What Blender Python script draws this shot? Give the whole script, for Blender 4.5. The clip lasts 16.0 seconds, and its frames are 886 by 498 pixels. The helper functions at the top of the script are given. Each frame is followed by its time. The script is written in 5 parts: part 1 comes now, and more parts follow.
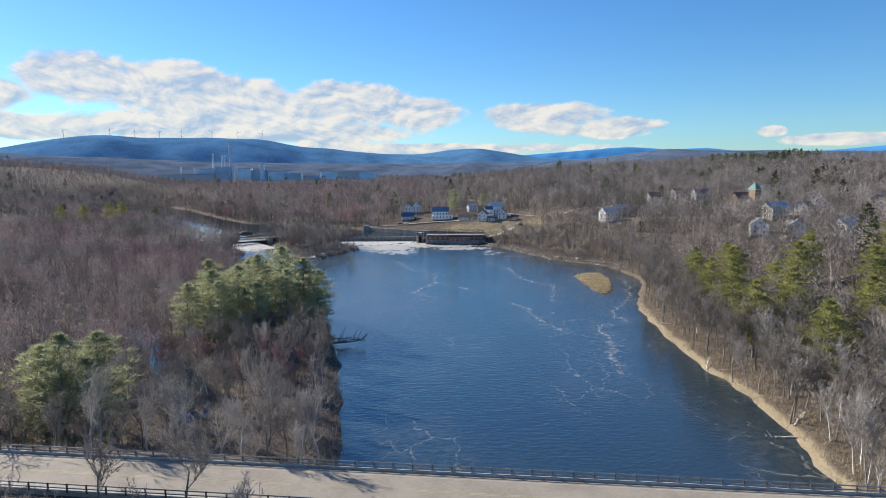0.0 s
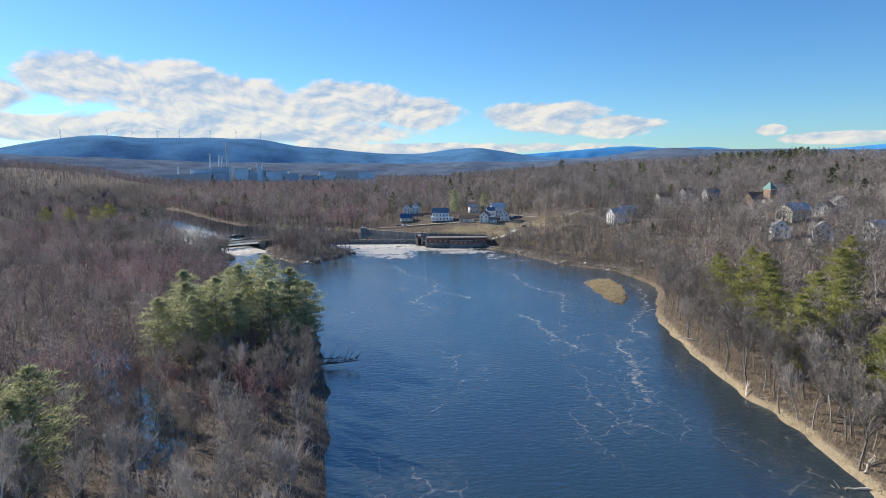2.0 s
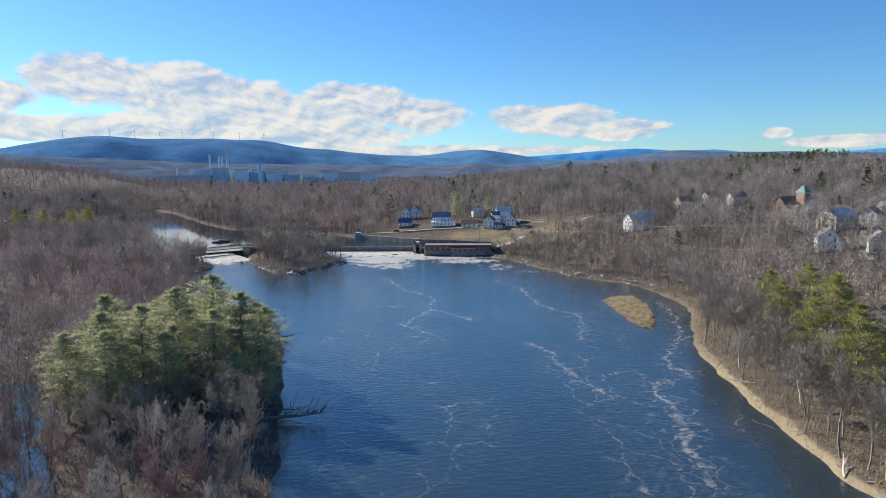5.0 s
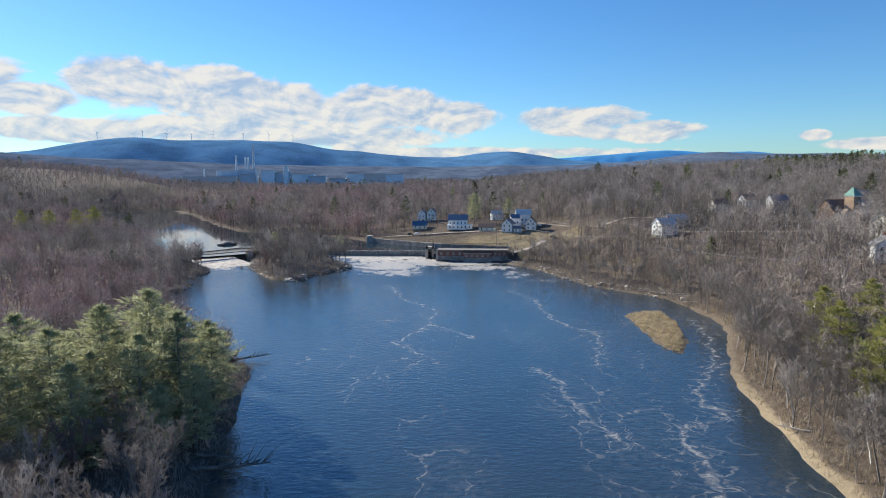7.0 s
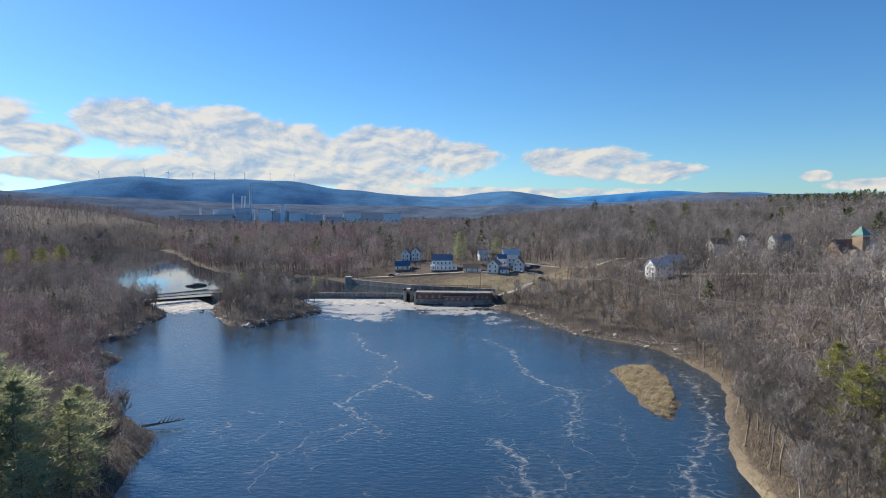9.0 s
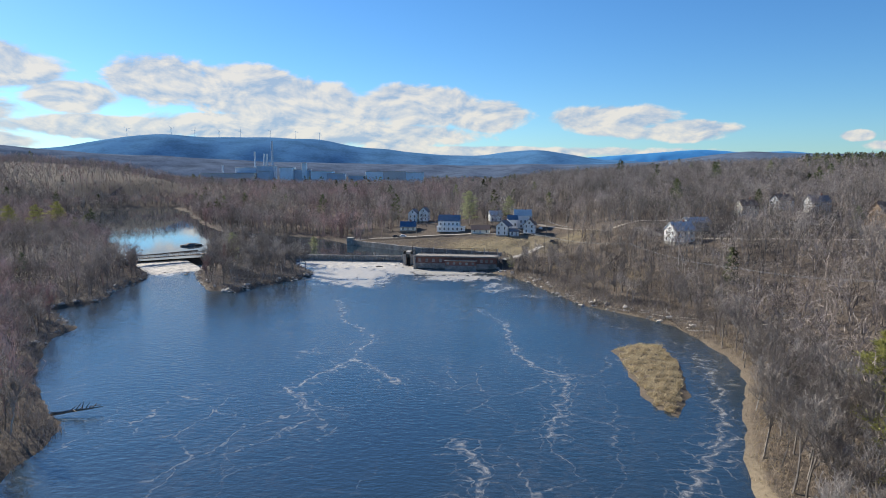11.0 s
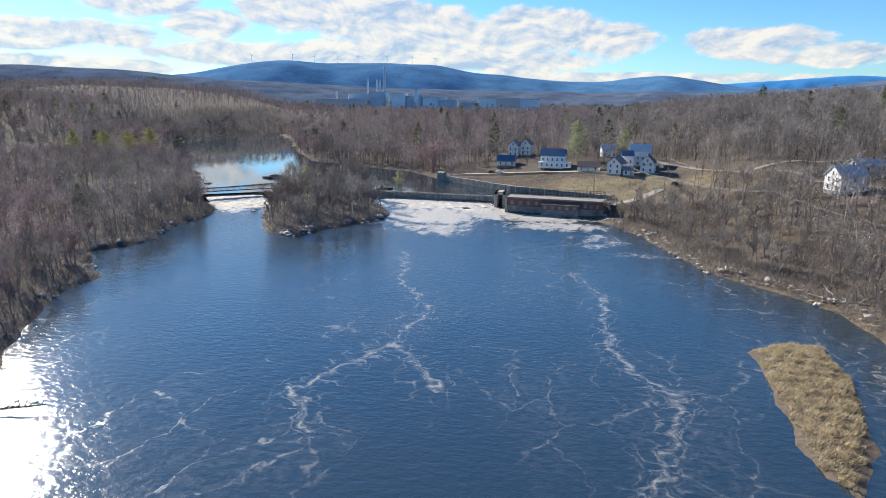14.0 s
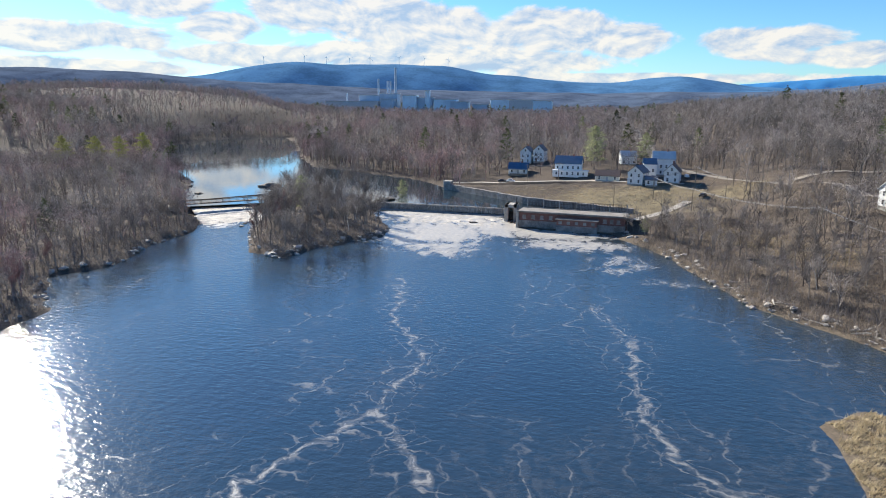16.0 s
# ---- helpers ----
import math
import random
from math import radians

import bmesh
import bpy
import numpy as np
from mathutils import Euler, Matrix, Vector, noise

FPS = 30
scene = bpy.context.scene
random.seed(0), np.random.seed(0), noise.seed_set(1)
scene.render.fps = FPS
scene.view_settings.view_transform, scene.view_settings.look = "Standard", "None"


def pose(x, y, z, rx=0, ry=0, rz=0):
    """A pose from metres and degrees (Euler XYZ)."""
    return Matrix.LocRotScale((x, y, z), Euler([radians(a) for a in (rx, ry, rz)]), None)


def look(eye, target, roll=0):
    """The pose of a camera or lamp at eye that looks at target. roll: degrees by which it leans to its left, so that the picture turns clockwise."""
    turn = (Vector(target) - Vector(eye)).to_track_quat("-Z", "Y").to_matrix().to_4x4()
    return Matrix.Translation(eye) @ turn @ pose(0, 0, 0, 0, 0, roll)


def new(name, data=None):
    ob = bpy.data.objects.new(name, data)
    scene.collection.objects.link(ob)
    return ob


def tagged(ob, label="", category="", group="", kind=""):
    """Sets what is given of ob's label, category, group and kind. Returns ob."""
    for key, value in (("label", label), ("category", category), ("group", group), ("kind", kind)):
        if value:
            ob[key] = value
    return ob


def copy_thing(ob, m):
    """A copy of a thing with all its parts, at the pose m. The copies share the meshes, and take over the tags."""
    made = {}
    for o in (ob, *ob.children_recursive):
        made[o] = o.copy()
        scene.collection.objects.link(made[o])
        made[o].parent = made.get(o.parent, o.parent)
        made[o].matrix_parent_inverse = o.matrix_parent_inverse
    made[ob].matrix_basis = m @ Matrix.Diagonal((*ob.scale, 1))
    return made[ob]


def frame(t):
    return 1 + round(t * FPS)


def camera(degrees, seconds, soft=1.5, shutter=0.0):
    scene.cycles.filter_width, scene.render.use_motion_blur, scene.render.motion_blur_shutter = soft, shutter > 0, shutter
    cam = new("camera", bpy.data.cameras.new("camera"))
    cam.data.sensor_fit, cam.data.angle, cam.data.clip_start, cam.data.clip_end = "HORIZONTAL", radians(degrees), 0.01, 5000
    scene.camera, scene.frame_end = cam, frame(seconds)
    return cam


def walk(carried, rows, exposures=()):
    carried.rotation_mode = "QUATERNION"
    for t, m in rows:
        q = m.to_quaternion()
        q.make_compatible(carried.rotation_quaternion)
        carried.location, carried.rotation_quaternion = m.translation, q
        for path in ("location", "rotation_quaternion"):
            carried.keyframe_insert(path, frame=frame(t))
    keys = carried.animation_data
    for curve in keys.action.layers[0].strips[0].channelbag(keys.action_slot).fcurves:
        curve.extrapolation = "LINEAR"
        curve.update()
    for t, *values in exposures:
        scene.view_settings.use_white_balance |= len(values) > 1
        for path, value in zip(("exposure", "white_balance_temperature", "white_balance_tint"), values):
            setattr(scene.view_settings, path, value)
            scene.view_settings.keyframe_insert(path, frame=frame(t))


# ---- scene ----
cam = camera(67.54, 16.0, 1.0)
PATH = [
    (0.0, look((0.00, 0.00, 50.02), (2.473, 99.319, 38.624), -0.43)),
    (0.5, look((0.09, 4.75, 50.25), (2.553, 104.066, 38.840), -0.50)),
    (1.0, look((0.13, 9.69, 50.37), (2.595, 109.001, 38.916), -0.54)),
    (1.5, look((0.06, 14.98, 50.33), (2.578, 114.288, 38.850), -0.56)),
    (2.0, look((-0.06, 20.74, 50.23), (2.479, 120.044, 38.764), -0.57)),
    (2.5, look((-0.13, 26.93, 50.14), (2.408, 126.247, 38.718), -0.58)),
    (3.0, look((-0.15, 33.36, 50.09), (2.372, 132.677, 38.654), -0.53)),
    (3.5, look((-0.03, 39.86, 50.08), (2.552, 139.174, 38.674), -0.54)),
    (6.0, look((8.11, 72.88, 49.04), (8.129, 172.280, 38.075), -0.29)),
    (6.5, look((10.63, 79.55, 48.77), (9.263, 178.942, 37.874), -0.28)),
    (7.0, look((13.35, 86.18, 48.49), (10.787, 185.556, 37.658), -0.23)),
    (7.5, look((16.28, 92.72, 48.16), (13.212, 192.099, 37.451), -0.20)),
    (8.0, look((19.34, 99.25, 47.87), (16.269, 198.777, 38.704), -0.16)),
    (8.5, look((22.45, 105.68, 47.56), (19.422, 205.506, 42.440), -0.13)),
    (8.7, look((23.71, 108.30, 47.47), (20.715, 208.137, 42.559), -0.11)),
    (9.8, look((30.63, 122.71, 46.98), (27.632, 222.543, 42.027), 0.00)),
    (10.4, look((34.40, 130.57, 46.71), (30.832, 230.230, 39.295), 0.06)),
    (10.8, look((36.91, 135.81, 46.53), (31.566, 235.184, 36.731), 0.10)),
    (11.0, look((37.83, 138.66, 46.39), (30.720, 237.798, 35.394), 0.17)),
    (11.5, look((40.02, 145.88, 46.13), (28.486, 244.205, 32.037), 0.35)),
    (12.0, look((41.69, 153.40, 46.05), (28.047, 250.966, 28.888), 0.34)),
    (12.5, look((42.77, 160.96, 45.96), (27.819, 257.990, 26.953), 0.36)),
    (13.0, look((43.18, 168.58, 45.93), (26.428, 264.999, 25.390), 0.41)),
    (13.5, look((43.14, 176.37, 46.00), (22.769, 271.843, 24.334), 0.49)),
    (14.0, look((42.60, 184.22, 46.17), (18.912, 278.936, 24.560), 0.52)),
    (14.5, look((41.56, 192.09, 46.57), (16.118, 286.346, 24.913), 0.59)),
    (15.0, look((40.33, 199.33, 47.15), (14.937, 293.629, 25.610), 0.56)),
    (15.5, look((39.46, 205.29, 47.47), (14.056, 299.590, 25.983), 0.47)),
    (16.0, look((39.04, 210.11, 47.61), (13.537, 304.389, 26.131), 0.39)),
]
walk(cam, PATH, [(0.0, 0.83), (7.5, 0.80), (8.5, 0.70), (10.8, 0.72), (12.5, 0.92), (16.0, 0.98)])


# ---- sky and sun ----
SUN_AZ, SUN_EL = -53.0, 27.0      # degrees right of +y, degrees up
world = bpy.data.worlds.new("sky")
scene.world = world
world.use_nodes = True


class Graph:
    """A small writer of node graphs."""

    def __init__(self, tree):
        self.t = tree

    def node(self, kind, **props):
        n = self.t.nodes.new(kind)
        for k, v in props.items():
            setattr(n, k, v)
        return n

    def put(self, socket, v):
        if isinstance(v, bpy.types.NodeSocket):
            self.t.links.new(v, socket)
        elif v is not None:
            socket.default_value = v

    def math(self, op, a, b=None, c=None, clamp=False):
        n = self.node("ShaderNodeMath", operation=op, use_clamp=clamp)
        for s, v in zip(n.inputs, (a, b, c)):
            self.put(s, v)
        return n.outputs[0]

    def vec(self, op, a, b=None):
        n = self.node("ShaderNodeVectorMath", operation=op)
        self.put(n.inputs[0], a)
        self.put(n.inputs[1], b)
        return n.outputs["Value"] if op in ("DOT_PRODUCT", "LENGTH") else n.outputs[0]

    def xyz(self, x, y, z=0.0):
        n = self.node("ShaderNodeCombineXYZ")
        for s, v in zip(n.inputs, (x, y, z)):
            self.put(s, v)
        return n.outputs[0]

    def split(self, v):
        n = self.node("ShaderNodeSeparateXYZ")
        self.put(n.inputs[0], v)
        return n.outputs

    def noise(self, v, scale, detail=4.0, rough=0.55, distort=0.0):
        n = self.node("ShaderNodeTexNoise")
        self.put(n.inputs["Vector"], v)
        for k, val in (("Scale", scale), ("Detail", detail), ("Roughness", rough), ("Distortion", distort)):
            n.inputs[k].default_value = val
        return n.outputs["Fac"]

    def ramp(self, v, lo, hi, a=0.0, b=1.0):
        n = self.node("ShaderNodeMapRange", interpolation_type="SMOOTHSTEP")
        for s, val in zip(n.inputs, (v, lo, hi, a, b)):
            self.put(s, val)
        return n.outputs[0]

    def mix(self, f, a, b, blend="MIX"):
        n = self.node("ShaderNodeMix", data_type="RGBA", blend_type=blend)
        self.put(n.inputs[0], f)
        self.put(n.inputs[6], (*a, 1) if isinstance(a, tuple) else a)
        self.put(n.inputs[7], (*b, 1) if isinstance(b, tuple) else b)
        return n.outputs[2]


def build_sky():
    g = Graph(world.node_tree)
    g.t.nodes.clear()
    sky = g.node("ShaderNodeTexSky", sky_type="NISHITA", sun_disc=False, sun_elevation=radians(SUN_EL),
                 sun_rotation=radians(SUN_AZ), air_density=1.0, dust_density=0.15, ozone_density=3.0)
    hs = g.node("ShaderNodeHueSaturation")
    g.put(hs.inputs["Saturation"], 1.15)
    g.put(hs.inputs["Hue"], 0.5)
    g.put(hs.inputs["Color"], sky.outputs[0])
    base = g.vec("MULTIPLY", hs.outputs[0], (0.045, 0.066, 0.085))
    d = g.split(g.node("ShaderNodeTexCoord").outputs["Generated"])
    az = g.math("DEGREES", g.math("ARCTAN2", d[0], d[1]))
    el = g.math("DEGREES", g.math("ARCSINE", d[2]))
    p = g.xyz(az, el, 0.0)
    # cumulus banks low in the west: azimuth, elevation, half width, half height
    banks = [(-26.5, 7.3, 4.5, 2.0), (-21, 6.6, 6, 2.3), (-15.4, 6.0, 5, 2.1), (-6.6, 5.7, 6.5, 1.9), (-0.5, 5.0, 4.2, 1.4),
             (-20, 3.9, 9, 1.5), (-9.5, 3.4, 9, 1.2), (10, 4.6, 5.2, 1.3), (15.4, 3.6, 4.5, 0.9), (-33, 5.8, 3.6, 1.3),
             (-31, 3.6, 7, 1.0), (-46, 4.6, 11, 1.2), (-37.5, 7.6, 4.8, 1.8), (-44, 2.4, 10, 0.8), (27.6, 3.0, 1.1, 0.45),
             (33, 2.3, 5, 0.5), (-62, 6.5, 9, 2.2), (-80, 5, 8, 2), (-5, 2.0, 22, 0.55), (55, 4, 9, 1.2), (110, 6, 14, 2), (165, 7, 12, 2.4), (-130, 7, 16, 2.2)]
    best = None
    for a, e, ra, re in banks:
        q = g.vec("MULTIPLY", g.vec("SUBTRACT", p, (a, e, 0)), (1 / ra, 1 / re, 0))
        v = g.math("SUBTRACT", 1.0, g.vec("DOT_PRODUCT", q, q))
        best = v if best is None else g.math("MAXIMUM", best, v)
    best = g.math("MAXIMUM", best, -2.0)
    flat = g.vec("MULTIPLY", p, (0.22, 0.42, 0))
    n1 = g.noise(flat, 1.0, 7.0, 0.58, 0.3)
    n2 = g.noise(g.vec("ADD", flat, (-0.10, 0.16, 0.0)), 1.0, 7.0, 0.58, 0.3)
    dens = g.ramp(g.math("MULTIPLY_ADD", g.math("SUBTRACT", n1, 0.5), 2.7, best), -0.15, 0.38)
    lit = g.math("MULTIPLY_ADD", g.math("SUBTRACT", n1, n2), 5.5, 0.58, clamp=True)
    tone = g.mix(lit, (0.23, 0.30, 0.40), (0.50, 0.475, 0.435))
    thin = g.math("MULTIPLY", dens, 0.92)
    col = g.mix(thin, base, tone)
    bg = g.node("ShaderNodeBackground")
    g.put(bg.inputs[0], col)
    bg.inputs[1].default_value = 1.0
    g.t.links.new(bg.outputs[0], g.node("ShaderNodeOutputWorld").inputs[0])


build_sky()
sun_data = bpy.data.lights.new("sun", "SUN")
sun_data.energy, sun_data.angle, sun_data.color = 5.0, radians(0.6), (1.0, 0.93, 0.82)
sun = new("sun", sun_data)
_a, _e = radians(SUN_AZ), radians(SUN_EL)
sun_way = Vector((math.sin(_a) * math.cos(_e), math.cos(_a) * math.cos(_e), math.sin(_e)))
sun.matrix_world = look(tuple(sun_way * 400), (0, 0, 0))


# ---- materials ----
def material(name, col, rough=0.8, metal=0.0, vary=0.18, scale=0.5, bump=0.0, bump_scale=3.0, rand=0.0, col2=None, island=0.0, spec=0.3):
    """A surface of one colour with stains at two scales, grain and a change from thing to thing."""
    m = bpy.data.materials.new(name)
    m.use_nodes = True
    g = Graph(m.node_tree)
    b = m.node_tree.nodes["Principled BSDF"]
    pos = g.node("ShaderNodeNewGeometry").outputs["Position"]
    n = g.noise(pos, scale, 5.0, 0.6)
    n2 = g.noise(pos, scale * 9, 3.0, 0.6)
    f = g.math("ADD", g.math("MULTIPLY", n, 0.65), g.math("MULTIPLY", n2, 0.35))
    other = col2 or tuple(c * 0.55 for c in col)
    c = g.mix(g.ramp(f, 0.35, 0.68), tuple(min(1, k * (1 + vary)) for k in col), tuple(a * (1 - vary) * vary * 2 + k * (1 - vary * 2) for a, k in zip(other, col)) if not col2 else col2)
    if rand or island:
        r = g.node("ShaderNodeObjectInfo").outputs["Random"] if rand else g.node("ShaderNodeNewGeometry").outputs["Random Per Island"]
        k = rand or island
        val = g.math("MULTIPLY_ADD", r, 2 * k, 1 - k)
        c = g.vec("MULTIPLY", c, g.xyz(val, val, val))
    g.put(b.inputs["Base Color"], c)
    b.inputs["Roughness"].default_value, b.inputs["Metallic"].default_value = rough, metal
    b.inputs["Specular IOR Level"].default_value = spec
    if bump:
        bn = g.node("ShaderNodeBump")
        bn.inputs["Strength"].default_value = bump
        bn.inputs["Distance"].default_value = 0.3
        g.put(bn.inputs["Height"], g.noise(pos, bump_scale, 4.0, 0.6))
        g.t.links.new(bn.outputs[0], b.inputs["Normal"])
    return m


def leafy(name, a, b_, patch=0.12, tint=None, thin=0.3, per_tree=0.0):
    """Twigs, bark or needles: two colours mixed from tree to tree and from twig to twig; light comes through the thin ones."""
    m = bpy.data.materials.new(name)
    m.use_nodes = True
    g = Graph(m.node_tree)
    b = m.node_tree.nodes["Principled BSDF"]
    geo = g.node("ShaderNodeNewGeometry")
    wide = g.noise(geo.outputs["Position"], patch, 2.0, 0.5)
    each = g.node("ShaderNodeObjectInfo").outputs["Random"]
    r = g.math("ADD", g.math("MULTIPLY", geo.outputs["Random Per Island"], 0.4), g.math("MULTIPLY", each, 0.0 if tint else 0.45))
    c = g.mix(g.math("MULTIPLY_ADD", r, 0.8, g.ramp(wide, 0.35, 0.65, 0.0, 0.4), clamp=True), a, b_)
    if per_tree:
        cell = g.node("ShaderNodeTexVoronoi", voronoi_dimensions="2D")
        g.put(cell.inputs["Vector"], geo.outputs["Position"])
        cell.inputs["Scale"].default_value = per_tree
        own = g.split(cell.outputs["Color"])
        if tint:
            far = g.noise(geo.outputs["Position"], 0.022, 2.0, 0.5)
            c = g.mix(g.math("MULTIPLY", g.ramp(g.math("MULTIPLY_ADD", own[1], 0.25, far), 0.56, 0.76, 0.0, 0.8), g.ramp(g.split(geo.outputs["Position"])[0], 60.0, -30.0, 0.12, 1.0)), c, tint)
        k = g.math("MULTIPLY_ADD", own[0], 1.3, 0.36)
        c = g.vec("MULTIPLY", c, g.xyz(k, k, k))
    g.put(b.inputs["Base Color"], c)
    b.inputs["Roughness"].default_value = 0.85
    b.inputs["Specular IOR Level"].default_value = 0.15
    if thin:
        tr = g.node("ShaderNodeBsdfTranslucent")
        g.put(tr.inputs["Color"], c)
        both = g.node("ShaderNodeMixShader")
        both.inputs[0].default_value = thin
        g.t.links.new(b.outputs[0], both.inputs[1])
        g.t.links.new(tr.outputs[0], both.inputs[2])
        g.t.links.new(both.outputs[0], g.t.nodes["Material Output"].inputs["Surface"])
    return m


M_TWIG = leafy("grey_twigs", (0.42, 0.375, 0.335), (0.115, 0.10, 0.09), thin=0.15)
M_TWIG_RED = leafy("budding_red_twigs", (0.36, 0.23, 0.22), (0.16, 0.105, 0.105), thin=0.15)
M_TWIG_PALE = leafy("pale_birch_twigs", (0.50, 0.455, 0.415), (0.28, 0.25, 0.225), thin=0.15)
M_BARK = leafy("grey_bark", (0.32, 0.285, 0.25), (0.12, 0.105, 0.09), 0.8, thin=0.0)
M_BARK_PALE = leafy("pale_birch_bark", (0.70, 0.66, 0.60), (0.46, 0.42, 0.38), 0.8, thin=0.0)
M_NEEDLE = leafy("pine_needles", (0.52, 0.52, 0.31), (0.22, 0.24, 0.135), 0.3, thin=0.4)
M_NEEDLE_YEL = leafy("yellow_green_needles", (0.40, 0.385, 0.13), (0.17, 0.18, 0.07), 0.3, thin=0.35)
M_WOODS = leafy("far_bare_woods", (0.34, 0.30, 0.265), (0.09, 0.079, 0.074), 0.1, (0.31, 0.205, 0.20), thin=0.12, per_tree=0.13)
M_WOODS_PINE = leafy("far_pine_woods", (0.17, 0.18, 0.085), (0.065, 0.08, 0.045), 0.1, thin=0.15, per_tree=0.13)
M_BRUSH = leafy("dry_brush", (0.46, 0.385, 0.29), (0.23, 0.185, 0.145), 0.4)
M_GRASS = leafy("dry_grass", (0.68, 0.58, 0.39), (0.27, 0.21, 0.125), 0.5)


def ground_material():
    m = bpy.data.materials.new("leaf_litter_and_dry_grass")
    m.use_nodes = True
    g = Graph(m.node_tree)
    b = m.node_tree.nodes["Principled BSDF"]
    pos = g.node("ShaderNodeNewGeometry").outputs["Position"]
    s = g.split(pos)
    n = g.noise(pos, 0.06, 6.0, 0.65)
    n2 = g.noise(pos, 1.3, 5.0, 0.7)
    c = g.mix(g.ramp(n2, 0.3, 0.7), (0.065, 0.054, 0.045), (0.155, 0.124, 0.096))
    # tan grass and sand on the low banks of the right side, and lawns by the houses
    low = g.math("MULTIPLY", g.ramp(g.math("ADD", s[2], g.math("MULTIPLY", n2, 1.1)), 1.55, 1.05), g.math("MULTIPLY", g.ramp(s[0], -10.0, 30.0), g.ramp(s[1], 260.0, 215.0, 0.2, 1.0)))
    c = g.mix(g.math("MULTIPLY", low, g.ramp(n2, 0.2, 0.6, 0.55, 1.0)), c, (0.32, 0.26, 0.17))
    q = g.vec("MULTIPLY", g.vec("SUBTRACT", pos, (46, 506, 0)), (1 / 58, 1 / 30, 0))
    lawn = g.ramp(g.math("ADD", g.vec("DOT_PRODUCT", q, q), g.math("MULTIPLY", n, 2.4)), 1.95, 1.05)
    c = g.mix(g.math("MULTIPLY", lawn, 0.85), c, g.mix(n2, (0.40, 0.325, 0.19), (0.25, 0.205, 0.12)))
    g.put(b.inputs["Base Color"], c)
    b.inputs["Roughness"].default_value = 0.95
    b.inputs["Specular IOR Level"].default_value = 0.1
    bn = g.node("ShaderNodeBump")
    bn.inputs["Strength"].default_value, bn.inputs["Distance"].default_value = 0.7, 0.4
    g.put(bn.inputs["Height"], n2)
    g.t.links.new(bn.outputs[0], b.inputs["Normal"])
    return m


